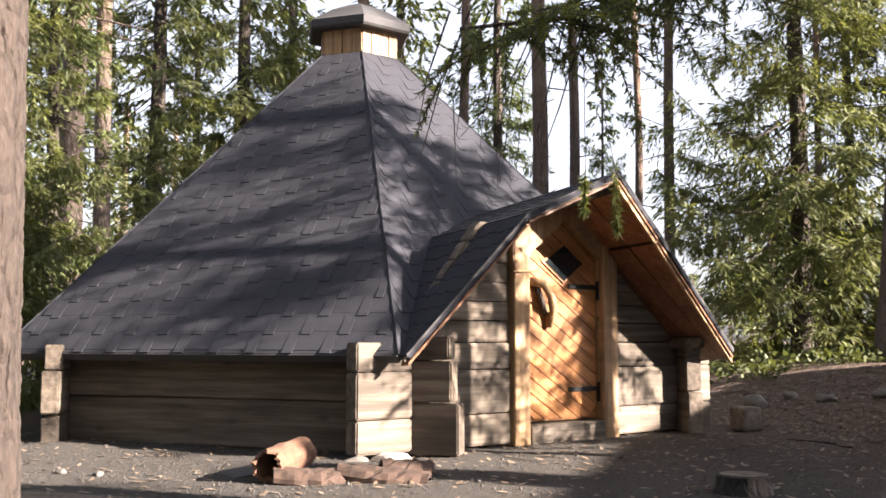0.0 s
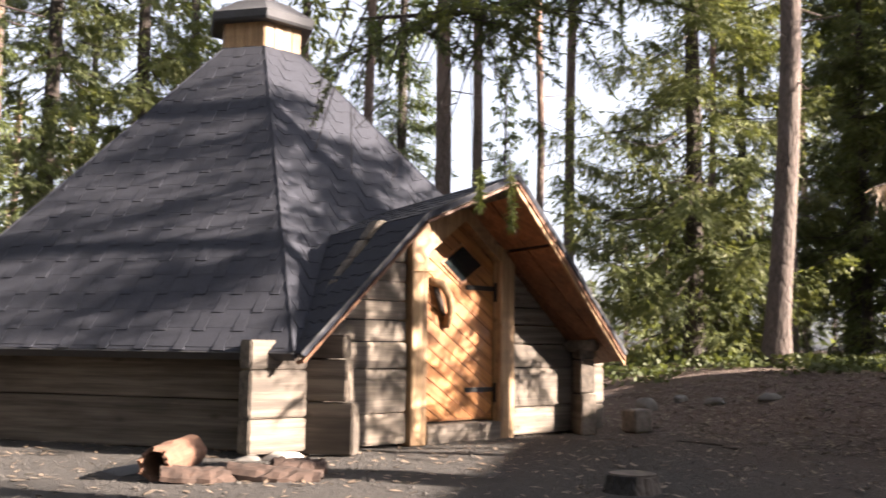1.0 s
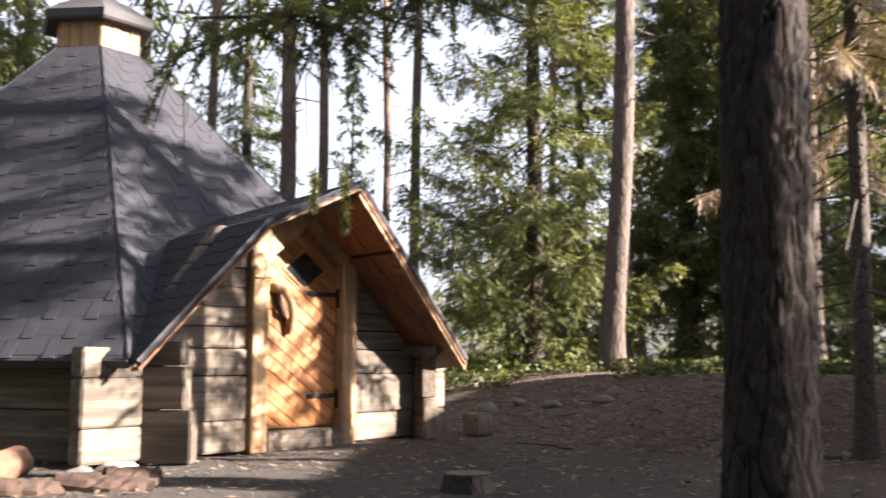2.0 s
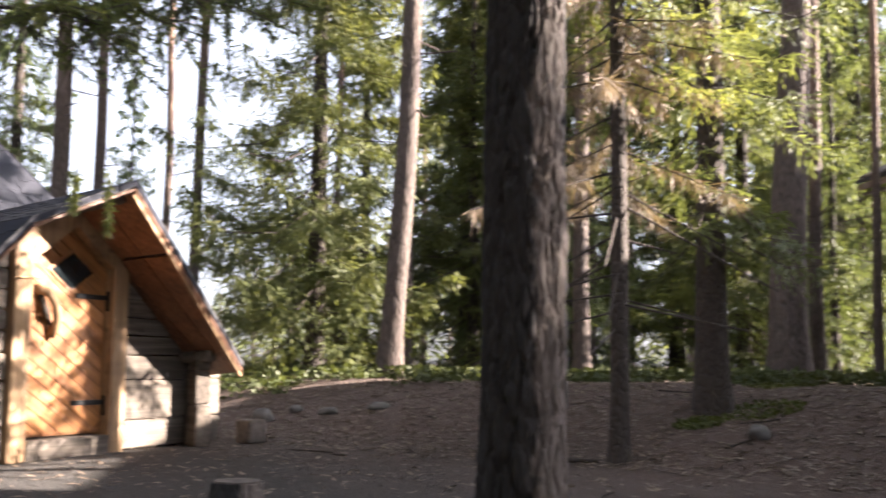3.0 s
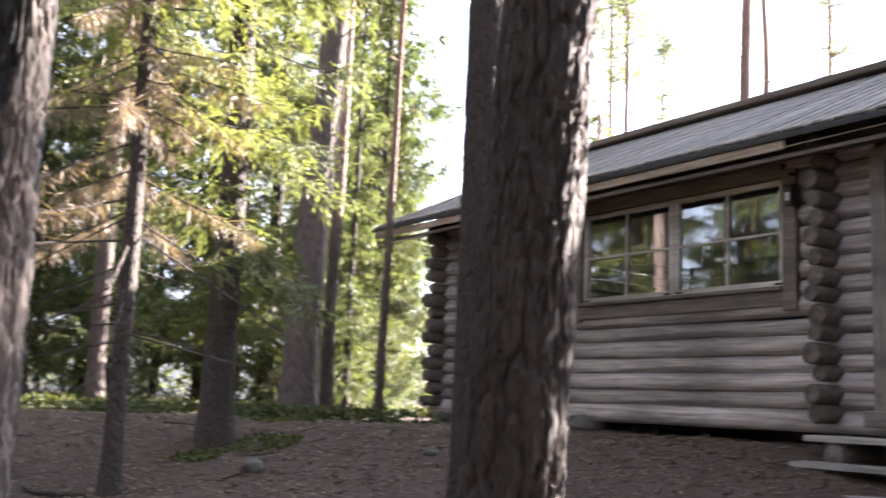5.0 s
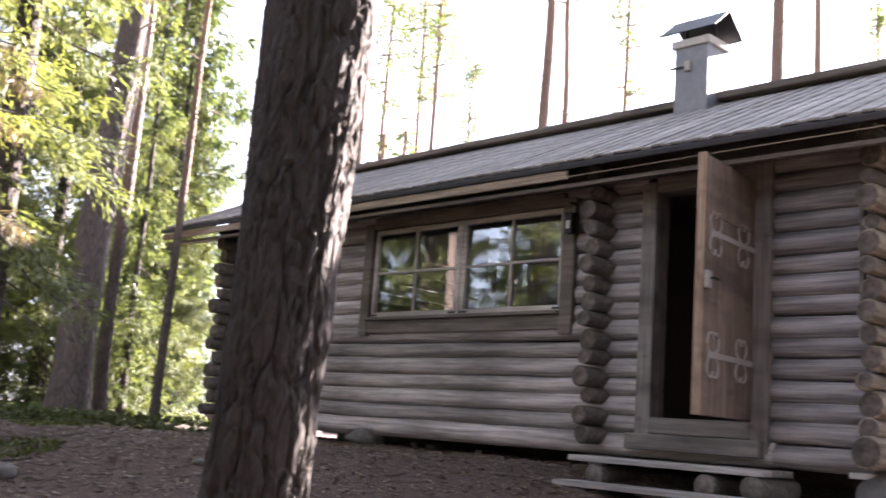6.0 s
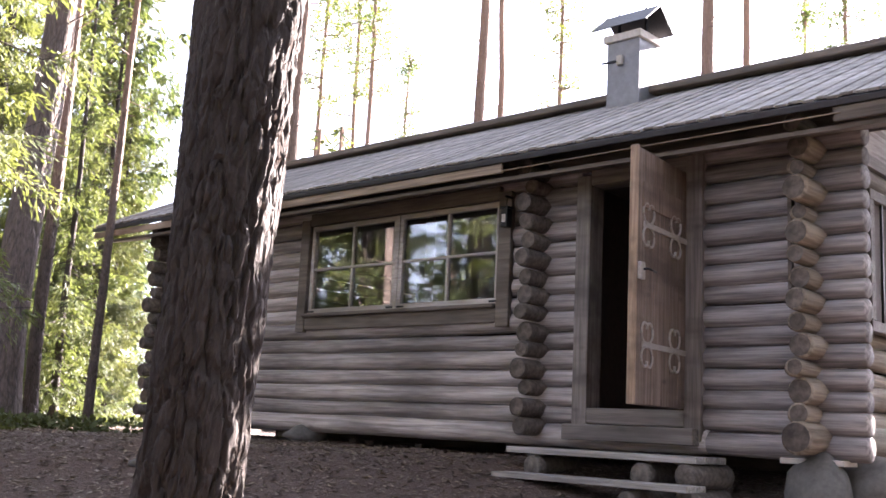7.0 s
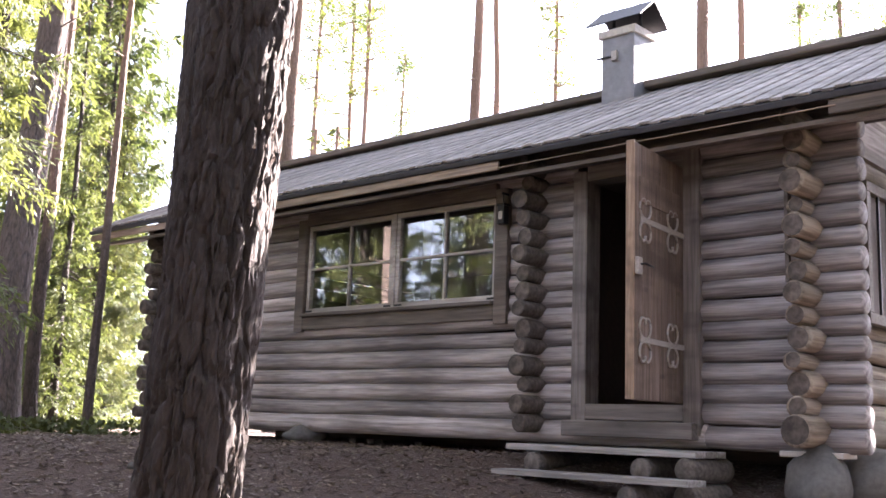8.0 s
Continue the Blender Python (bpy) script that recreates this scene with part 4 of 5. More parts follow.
# small barred window in the gable wall
gw = cput("window", box(X_RIGHT - 0.075, X_RIGHT - 0.06, -1.45, -0.62, 1.95, 2.85), DARK_ROOM, label="dark barred window in the gable wall")
for b in ((-1.50, -0.57, 2.85, 2.93), (-1.50, -0.57, 1.87, 1.95), (-0.65, -0.57, 1.95, 2.85), (-1.50, -1.42, 1.95, 2.85)):
    cput("casing_board", box(X_RIGHT - 0.13, X_RIGHT - 0.05, *b, 0.006), DARK_WOOD, parent=gw)
for k in range(3):
    cput("window_bar", box(X_RIGHT - 0.12, X_RIGHT - 0.10, -0.85 - k * 0.2, -0.83 - k * 0.2, 1.95, 2.85, 0.003), IRON, parent=gw)
cput("purlin", tube([(RX0 + 0.1, -0.75, 3.48), (X_RIGHT, -0.75, 3.48)], 0.07, 10), CROSS_LOG, smooth=True)

# chimney with a peaked sheet-metal cowl
ch = cput("chimney", box(0.42, 0.80, -1.85, -1.5, 4.15, 5.03, 0.008), SHEET)
cput("collar", box(0.39, 0.83, -1.88, -1.47, 4.98, 5.06, 0.008), PALE_STONE, parent=ch)
for s in (1, -1):
    cput("cowl_plate", box(-0.32, 0.32, 0.0, 0.36, -0.006, 0.006), IRON, Matrix.Translation((0.61, -1.675, 5.34)) @ Matrix.Rotation(radians(180 if s < 0 else 0), 4, "Z") @ Matrix.Rotation(radians(-40), 4, "X"), ch)
for sx in (0.45, 0.77):
    cput("cowl_leg", box(sx - 0.01, sx + 0.01, -1.69, -1.66, 5.03, 5.35), IRON, parent=ch)
cput("flue_clasp", box(0.60, 0.665, -1.498, -1.46, 4.72, 4.82, 0.004), GREY_IRON, parent=ch)
cput("clasp_bar", box(0.665, 0.86, -1.495, -1.48, 4.765, 4.785, 0.003), IRON, parent=ch)

# steps on log bearers
steps = thing("wooden_steps", "grey weathered plank steps before the cabin door", "steps")
def sput(name, bm, material, local=None, label="", smooth=False):
    ob = part(name, bm, material, steps, label, smooth)
    ob.matrix_world = CAB @ (local or Matrix())
    return ob


for y0, y1 in ((0.12, 0.26), (0.265, 0.405), (0.41, 0.56)):
    sput("tread", box(-1.36, 0.28, y0, y1, 0.872, 0.918, 0.006), GREY_BOARD)
for y0, y1 in ((0.60, 0.72), (0.725, 0.86)):
    sput("tread", box(-1.46, 0.18, y0, y1, 0.69, 0.732, 0.006), GREY_BOARD)
for y0, y1 in ((0.92, 1.05), (1.055, 1.19)):
    sput("tread", box(-1.50, 0.12, y0, y1, 0.515, 0.555, 0.006), GREY_BOARD)
# the shade below the treads is put into these logs' dark colour
for x in (-0.93, 0.02):
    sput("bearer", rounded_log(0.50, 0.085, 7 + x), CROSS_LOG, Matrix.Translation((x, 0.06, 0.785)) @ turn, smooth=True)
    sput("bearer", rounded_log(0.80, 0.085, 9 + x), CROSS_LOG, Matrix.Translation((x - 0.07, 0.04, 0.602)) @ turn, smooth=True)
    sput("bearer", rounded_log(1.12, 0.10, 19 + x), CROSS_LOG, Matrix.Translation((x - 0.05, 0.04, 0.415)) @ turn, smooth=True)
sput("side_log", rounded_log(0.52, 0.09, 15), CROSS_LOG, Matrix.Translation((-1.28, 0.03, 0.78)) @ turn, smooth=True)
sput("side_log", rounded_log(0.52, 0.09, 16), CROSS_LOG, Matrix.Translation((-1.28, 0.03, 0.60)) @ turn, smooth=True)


def cab_point(x, y, z):
    return tuple(CAB @ Vector((x, y, z)))


# the stones that carry the cabin
for i, (x, y, sx, sy, z1) in enumerate(((3.30, 0.02, 0.24, 0.16, 0.93), (-1.98, 0.05, 0.30, 0.22, 0.93), (-2.25, -0.35, 0.3, 0.3, 0.93), (5.95, -0.1, 0.2, 0.2, 0.95), (0.4, -0.2, 0.2, 0.2, 0.93), (6.0, -4.2, 0.25, 0.25, 0.95), (-2.0, -4.2, 0.3, 0.3, 0.95))):
    px, py, _ = cab_point(x, y, 0)
    g = ground_z(px, py)
    h = (z1 - g) / 1.7 + 0.04
    stone("foundation_stone", (px, py, g + h * 0.66), (sx, sy, h), 11 + i, STONE, "rounded grey boulder carrying the cabin's corner", "stone", "foundation stones")
px, py, _ = cab_point(-1.98, 0.02, 0)
ob = part("pad_board", box(-0.22, 0.22, -0.12, 0.12, 0.905, 0.945, 0.008), PALE_STONE, cabin)
ob.matrix_world = CAB @ Matrix.Translation((-1.98, 0.02, 0))
# planks stored under the wall
for i, (x0, x1, y, z, mt, lab) in enumerate(((1.68, 2.92, -0.28, 0.79, PINE_FRAME, "pale new plank stored under the cabin"), (2.3, 3.0, -0.22, 0.70, GREY_BOARD, "grey plank stored under the cabin"))):
    ob = part("plank", box(x0, x1, y - 0.06, y + 0.06, z - 0.018, z + 0.018, 0.004), mt)
    ob.matrix_world = CAB @ Matrix.Translation((2.3, 0, z)) @ Matrix.Rotation(radians(2.5 if i == 0 else 0), 4, "Y") @ Matrix.Translation((-2.3, 0, -z))
    tagged(ob, lab, "plank")
for x in (1.95, 2.6, 2.85):
    p = cab_point(x, -0.27, 0)
    g = ground_z(p[0], p[1])
    ob = part("support_block", box(-0.05, 0.05, -0.06, 0.06, 0, max(0.05, 0.755 - g), 0.006), END_GRAIN)
    ob.matrix_world = CAB @ Matrix.Translation((x, -0.27, g))
    tagged(ob, "small wooden block under the stored planks", "block", "support blocks")


# ---- trees ----
def strips(name, quads, material, parent=None, label=""):
    """One mesh of many small loose four-sided sprigs, given as an array (n, 4, 3)."""
    q = np.asarray(quads, dtype=np.float32).reshape(-1, 4, 3)
    me = bpy.data.meshes.new(name)
    k = len(q)
    me.vertices.add(4 * k)
    me.vertices.foreach_set("co", q.reshape(-1))
    me.loops.add(4 * k)
    me.loops.foreach_set("vertex_index", np.arange(4 * k, dtype=np.int32))
    me.polygons.add(k)
    me.polygons.foreach_set("loop_start", np.arange(0, 4 * k, 4, dtype=np.int32))
    me.update(calc_edges=True)
    return tagged(mesh_object(name, me, material, parent, label), kind="stuff")


def sprigs(base, tip, width, rng, up=None):
    """Long diamonds from base to tip (n, 3 each), turned at random about their own length or lying flat against up."""
    ax = tip - base
    r = rng.normal(size=base.shape) if up is None else up + rng.normal(0, 0.45, base.shape)
    side = np.cross(ax, r)
    side /= np.linalg.norm(side, axis=1, keepdims=True) + 1e-9
    w = np.asarray(width).reshape(-1, 1) * side
    mid = base + ax * 0.45
    return np.stack([base, mid + w, tip, mid - w], axis=1)


def stem_mesh(name, height, radius, top_radius, seed, material, parent, lean=(0, 0), sides=12, flare=1.35, rough=0.04, rings=28):
    bm = bmesh.new()
    rr = []
    for i in range(rings + 1):
        f = i / rings
        z = height * f ** 1.35 - 0.12
        r = top_radius + (radius - top_radius) * (1 - f) ** 0.9
        r *= 1 + (flare - 1) * math.exp(-max(0, z) / 0.22)
        ox = lean[0] * z + 0.05 * height / 10 * noise.noise((z * 0.25, seed, 1))
        oy = lean[1] * z + 0.05 * height / 10 * noise.noise((z * 0.25, seed, 9))
        ring = []
        for k in range(sides):
            a = 2 * math.pi * k / sides
            q = r * (1 + rough * noise.noise((math.cos(a) * 2 + seed, math.sin(a) * 2, z * 1.6)) + 0.25 * (flare - 1) * math.exp(-max(0, z) / 0.2) * math.sin(a * 4 + seed))
            ring.append(bm.verts.new((ox + q * math.cos(a), oy + q * math.sin(a), z)))
        rr.append(ring)
    for q, w in zip(rr, rr[1:]):
        for k in range(sides):
            bm.faces.new((q[k], q[(k + 1) % sides], w[(k + 1) % sides], w[k]))
    bm.faces.new(rr[-1])
    return part(name, bm, material, parent, smooth=True)


def spruce_crown(height, spread, start, seed, density=1.0, droop=0.35, lean=(0, 0), sprig=0.13, gaps=0.15, fine_to=7.5):
    """Drooping boughs, each with a fan of hanging side twigs set with sprigs; coarser above fine_to."""
    rng = np.random.default_rng(seed)
    quads, sticks = [], []
    z = start
    while z < height - 0.1:
        f = (z - start) / (height - start)
        fine = z < fine_to
        reach = spread * (1 - f) ** 0.8 * (0.7 + 0.3 * min(1, f * 6))
        for _ in range(int(rng.integers(4, 7))):
            if rng.random() < gaps:
                continue
            a, ln = rng.uniform(0, 2 * math.pi), max(0.2, reach * rng.uniform(0.45, 1.2))
            dirv = np.array([math.cos(a), math.sin(a), 0.0])
            sidev = np.array([-dirv[1], dirv[0], 0.0])
            zz = z + rng.uniform(-0.2, 0.2)
            rise = 0.22 * f - droop * (1 - f) * rng.uniform(0.5, 1.5)

            def at(u):
                u = np.asarray(u)[..., None]
                return (np.array([lean[0] * zz, lean[1] * zz, zz]) + dirv * ln * u
                        + np.array([0, 0, 1.0]) * ln * (rise * u + 0.24 * u ** 3 - 0.12 * np.sin(u * 3)))
            pts = at(np.array([0, 0.35, 0.7, 1.0]))
            for w, (p, q) in enumerate(zip(pts, pts[1:])):
                sticks.append((p, q, (0.006 + 0.006 * ln * (1 - f)) * (1 - 0.28 * w)))
            flat = np.array([0, 0, 1.0]) - dirv * rise + sidev * rng.normal(0, 0.25)
            n = max(3, int(ln / (0.058 if fine else 0.16) * density))
            u = np.sort(rng.uniform(0.12, 1.0, n) ** 0.8)
            root = at(u)
            for sgn in (-1, 1):
                tl = (0.10 + ln * 0.30 * np.sin(np.clip(u * 0.9 + 0.2, 0, 1.1) * 2.75)) * rng.uniform(0.5, 1.25, n)
                tl = np.clip(tl, 0.07, 0.75)
                tw = (dirv * 0.50 + sidev * sgn * 0.7)[None] + rng.normal(0, 0.2, (n, 3))
                tw[:, 2] -= rng.uniform(0.0, 0.8, n)
                tw /= np.linalg.norm(tw, axis=1, keepdims=True)
                m = 9 if fine else 3
                big = 1.0 if fine else 2.1
                for j in range(m):
                    s0 = (j + rng.uniform(-0.2, 0.5, n)) / m
                    b0 = root + tw * (tl * np.clip(s0, 0, 1.0))[:, None]
                    b0[:, 2] -= 0.16 * tl * np.clip(s0, 0, 1) ** 2
                    out = tw * 1.2 + rng.normal(0, 0.40, (n, 3))
                    out[:, 2] -= 0.40
                    out /= np.linalg.norm(out, axis=1, keepdims=True)
                    L = sprig * big * rng.uniform(0.4, 1.1, n)
                    quads.append(sprigs(b0, b0 + out * L[:, None], L * (rng.uniform(0.10, 0.15, n) if fine else 0.16), rng, flat))
        z += rng.uniform(0.15, 0.32)
    return np.concatenate(quads), sticks


def stick_mesh(name, sticks, material, parent, label=""):
    v, fcs = [], []
    for p, q, r in sticks:
        p, q = Vector(p), Vector(q)
        t = (q - p).normalized()
        a = t.cross(Vector((0.3, 0.2, 1))).normalized()
        b = t.cross(a)
        i = len(v)
        for c, rr in ((p, r), (q, r * 0.6)):
            for k in range(4):
                v.append(c + (a * math.cos(k * 1.5708) + b * math.sin(k * 1.5708)) * rr)
        fcs += [(i + k, i + (k + 1) % 4, i + 4 + (k + 1) % 4, i + 4 + k) for k in range(4)]
    me = bpy.data.meshes.new(name)
    me.from_pydata(v, [], fcs)
    return tagged(mesh_object(name, me, material, parent, label), kind="stuff")


def spruce(height, spread, start, radius, seed, density=1.0, droop=0.35, needles=None, sprig=0.13, label="", gaps=0.15, lean=(0, 0), fine_to=7.5):
    t = thing("spruce_tree", label or "tall green spruce with drooping boughs standing in the forest", "spruce tree", "forest spruces")
    stem_mesh("trunk", height, radius, 0.02, seed, SPRUCE_BARK, t, lean)
    quads, sticks = spruce_crown(height, spread, start, seed, density, droop, lean, sprig, gaps, fine_to)
    stick_mesh("branchwork", sticks, SPRUCE_BARK, t)
    strips("crown", quads, needles or NEEDLES, t)
    return t


def pine(height, radius, seed, crown_start=0.55, spread=1.9, density=1.0, label="", lean=(0, 0), dead=14):
    t = thing("pine_tree", label or "tall bare-stemmed pine with orange upper bark and sparse crown", "pine tree", "forest pines")
    stem_mesh("trunk", height, radius, 0.05, seed, PINE_BARK, t, lean, rings=26)
    rng = np.random.default_rng(seed)
    quads, sticks = [], []
    for _ in range(dead):
        z, a, ln = rng.uniform(height * 0.15, height * crown_start), rng.uniform(0, 6.28), rng.uniform(0.25, 0.9)
        p = np.array([lean[0] * z, lean[1] * z, z])
        sticks.append((p, p + np.array([math.cos(a) * ln, math.sin(a) * ln, rng.uniform(-0.25, 0.15)]), 0.014))
    for i in range(int(44 * density)):
        f = rng.random() ** 0.8
        z = height * (crown_start + (1 - crown_start) * f)
        a, ln = rng.uniform(0, 6.28), spread * (1 - 0.65 * f) * rng.uniform(0.45, 1.1)
        p0 = np.array([lean[0] * z, lean[1] * z, z])
        p1 = p0 + np.array([math.cos(a) * ln * 0.6, math.sin(a) * ln * 0.6, ln * rng.uniform(-0.1, 0.2)])
        p2 = p0 + np.array([math.cos(a) * ln, math.sin(a) * ln, ln * rng.uniform(0.05, 0.45)])
        sticks += [(p0, p1, 0.03), (p1, p2, 0.018)]
        for _ in range(int(8 + 9 * ln)):
            u = rng.uniform(0.3, 1.1)
            c = p0 + (p2 - p0) * u + rng.normal(0, 0.20, 3) * (0.4 + u)
            k = 12
            d = rng.normal(0, 1, (k, 3))
            d[:, 2] += 0.5
            d /= np.linalg.norm(d, axis=1, keepdims=True)
            b0 = c + rng.normal(0, 0.07, (k, 3))
            L = rng.uniform(0.08, 0.17, k)
            quads.append(sprigs(b0, b0 + d * L[:, None], L * 0.15, rng))
    stick_mesh("branchwork", sticks, PINE_BARK, t)
    strips("crown", np.concatenate(quads), PINE_NEEDLES, t)
    return t


def stand(tree, x, y, rz=0, s=1.0, dz=0.0, label=""):
    c = copy_thing(tree, pose(x, y, ground_z(x, y) + dz, 0, 0, rz) @ Matrix.Scale(s, 4))
    c.scale = (s, s, s)
    if label:
        c["label"] = label
    return c


def polar(az, d):
    return d * math.sin(radians(az)), d * math.cos(radians(az))


def bark_trunk(name, at, height, radius, seed, material, label, lean=(0, 0), depth=0.014, sides=170, plate=(26, 0.30)):
    """A near trunk with its bark plates raised from the stem."""
    t = thing(name, label, "pine tree", at=(at[0], at[1], ground_z(*at)))
    rows = int(height / 0.013)
    zs = np.linspace(-0.15, height, rows + 1)
    verts, fcs = [], []
    for z in zs:
        r0 = radius * (1 - 0.045 * z) * (1 + 0.55 * math.exp(-max(0.0, z) / 0.18))
        for k in range(sides):
            a = 2 * math.pi * k / sides
            cx, cy = math.cos(a), math.sin(a)
            wx = 0.06 * noise.noise((cx * 3, cy * 3, z * 5 + seed))
            p = Vector((cx * radius * plate[0] + wx * 9, cy * radius * plate[0] + wx * 5, z * plate[0] * plate[1] + seed))
            ds, _ = noise.voronoi(p * 0.7 + 0.35 * noise.noise_vector(p * 1.6))
            edge = min(1.0, (ds[1] - ds[0]) * 8.0)
            ds2, _ = noise.voronoi(p * 2.3)
            h = edge ** 0.7 * (0.8 + 0.35 * noise.noise(p * 0.6)) + 0.16 * noise.noise(p * 2.2) + 0.22 * noise.noise(p * 7) + 0.28 * min(1, (ds2[1] - ds2[0]) * 4)
            r = r0 * (1 + 0.05 * noise.noise((cx * 1.3, cy * 1.3, z * 0.9 + seed))) + depth * (h - 0.6)
            verts.append((lean[0] * z + r * cx, lean[1] * z + r * cy, z))
    for i in range(rows):
        for k in range(sides):
            k2 = (k + 1) % sides
            fcs.append((i * sides + k, i * sides + k2, (i + 1) * sides + k2, (i + 1) * sides + k))
    me = bpy.data.meshes.new("trunk")
    me.from_pydata(verts, [], fcs)
    me.polygons.foreach_set("use_smooth", [True] * len(fcs))
    mesh_object("trunk", me, material, t)
    return t


def high_crown(t, height, radius, seed, spread=2.2):
    """The upper stem and crown of a tree whose foot stands near the path."""
    rng = np.random.default_rng(seed)
    quads, sticks = [], []
    for i in range(34):
        z = height * rng.uniform(0.62, 1.0)
        a, ln = rng.uniform(0, 6.28), spread * rng.uniform(0.4, 1.0)
        p0, p2 = np.array([0, 0, z]), np.array([math.cos(a) * ln, math.sin(a) * ln, z + rng.uniform(-0.1, 0.6)])
        sticks.append((p0, p2, 0.03))
        for _ in range(9):
            c = p0 + (p2 - p0) * rng.uniform(0.4, 1.1) + rng.normal(0, 0.2, 3)
            d = rng.normal(0, 1, (12, 3))
            d /= np.linalg.norm(d, axis=1, keepdims=True)
            L = rng.uniform(0.1, 0.2, 12)
            quads.append(sprigs(np.repeat(c[None], 12, 0), c + d * L[:, None], L * 0.15, rng))
    stick_mesh("branchwork", sticks, PINE_BARK, t)
    strips("crown", np.concatenate(quads), PINE_NEEDLES, t)


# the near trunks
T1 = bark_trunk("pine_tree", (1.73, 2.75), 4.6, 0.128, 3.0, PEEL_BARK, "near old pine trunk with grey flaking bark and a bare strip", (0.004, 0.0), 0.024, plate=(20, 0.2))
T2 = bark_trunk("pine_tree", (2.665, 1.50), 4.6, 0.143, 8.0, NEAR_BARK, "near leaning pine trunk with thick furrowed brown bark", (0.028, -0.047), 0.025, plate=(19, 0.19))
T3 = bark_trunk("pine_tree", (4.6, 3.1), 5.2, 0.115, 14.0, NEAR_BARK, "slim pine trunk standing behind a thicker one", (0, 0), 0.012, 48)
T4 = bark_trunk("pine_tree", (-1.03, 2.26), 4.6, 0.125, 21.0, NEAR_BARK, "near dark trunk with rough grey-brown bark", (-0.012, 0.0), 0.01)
for t, z0, r0, s in ((T1, 4.6, 0.105, 1), (T2, 4.6, 0.113, 2), (T3, 5.2, 0.09, 3), (T4, 4.6, 0.10, 4)):
    bm = bmesh.new()
    lx, ly = {1: (0.004, 0), 2: (0.028, -0.047), 3: (0, 0), 4: (-0.012, 0)}[s]
    tube([(lx * z0, ly * z0, z0 - 0.1), (lx * z0, ly * z0, 9), (0, 0, 15)], [r0, r0 * 0.75, 0.04], 12, bm)
    part("upper_trunk", bm, PINE_BARK, t, smooth=True)
    high_crown(t, 15, 0.1, 40 + s)

# forest kinds, each built once and then repeated
S1 = spruce(14.5, 2.4, 0.5, 0.15, 11, 1.7, 0.55, sprig=0.115, gaps=0.08)
# coarse spruce, used only for the unseen trees that block light
S5 = spruce(14.5, 2.4, 0.5, 0.15, 15, 1.0, 0.55, sprig=0.14, gaps=0.12, fine_to=0.0)
S2 = spruce(16.0, 2.0, 1.2, 0.17, 12, 1.2, 0.6, sprig=0.14, gaps=0.2)
S3 = spruce(11.0, 1.6, 0.4, 0.11, 13, 0.9, 0.45, NEEDLES, 0.13, gaps=0.2)
S4 = spruce(18.0, 1.8, 3.0, 0.19, 14, 0.7, 0.65, sprig=0.16, gaps=0.3)
P1 = pine(19, 0.17, 21, 0.56, 2.0)
P2 = pine(21, 0.15, 22, 0.62, 1.7, 0.9)
P3 = pine(17, 0.12, 23, 0.60, 1.4, 0.8, lean=(0.012, 0.006))
KINDS = {"s1": S1, "s5": S5, "s2": S2, "s3": S3, "s4": S4, "p1": P1, "p2": P2, "p3": P3}
# kind, bearing, distance, scale
RIGHT_WOOD = (
    ("s1", 19.0, 14.5, 1.0), ("s3", 21.5, 17.5, 1.0), ("s2", 27.0, 20.5, 1.1), ("s3", 27.5, 17.5, 0.9), ("s2", 29.5, 18, 1.0),
    ("s2", 32.5, 19, 1.0), ("p3", 45.9, 12.6, 0.7), ("p3", 48.7, 12.5, 0.5), ("s3", 46.6, 15, 0.6), ("s2", 47.9, 17.5, 0.5), ("s3", 45.3, 18, 0.7), ("s2", 47.6, 25, 1.1), ("s3", 46.9, 22, 1.5), ("s2", 44.6, 27, 1.2),
    ("s3", 48.6, 19, 0.5), ("p2", 33.6, 14.0, 0.8), ("s2", 38.5, 20.0, 1.0), ("s3", 36.0, 21, 0.9), ("p3", 23.9, 16.5, 0.75),
    ("p3", 19.9, 17, 0.6), ("s4", 29, 26, 1.05), ("s1", 42.0, 19.0, 1.0), ("s3", 34.0, 16.5, 0.8),
)
BEHIND_HUT = (
    ("p1", 5.4, 15, 0.85), ("p3", 7.4, 18, 0.9), ("p2", 10.7, 23, 0.75), ("p3", 12.2, 20, 1.0), ("s4", 3.0, 24, 0.9),
    ("s3", 8.8, 26, 0.7), ("p1", -19.8, 15, 1.15), ("p2", -18.3, 17, 1.0), ("s3", -20.8, 13.5, 0.95), ("s3", -24, 12, 0.8),
    ("s4", -15.6, 19, 1.0), ("s4", -11.0, 20, 1.0), ("s2", -8.4, 23, 1.0), ("s2", -22.5, 19, 1.0), ("s4", -2.4, 25, 1.0),
    ("s3", -13.5, 24, 1.2), ("p2", -4.5, 19, 1.0), ("p3", 1.0, 20, 1.0),
)
BEHIND_CABIN = (
    ("p1", 57.2, 21, 1.0), ("p3", 57.6, 44, 1.25), ("p3", 60.0, 42, 1.2), ("p1", 67.5, 22, 1.0), ("p2", 68.2, 30, 1.0),
    ("p3", 71.6, 40, 1.2), ("p1", 80.2, 20, 1.05), ("p2", 81.9, 27, 1.0), ("s4", 82.4, 44, 0.75), ("p3", 86.4, 40, 1.25),
    ("p3", 89.0, 44, 1.2), ("p3", 62.4, 50, 1.1), ("s4", 68.8, 50, 0.7), ("p3", 84.2, 52, 1.3), ("s3", 61.0, 46, 0.9),
    ("p3", 56.4, 24, 0.95), ("p3", 60.6, 38, 1.2),
)
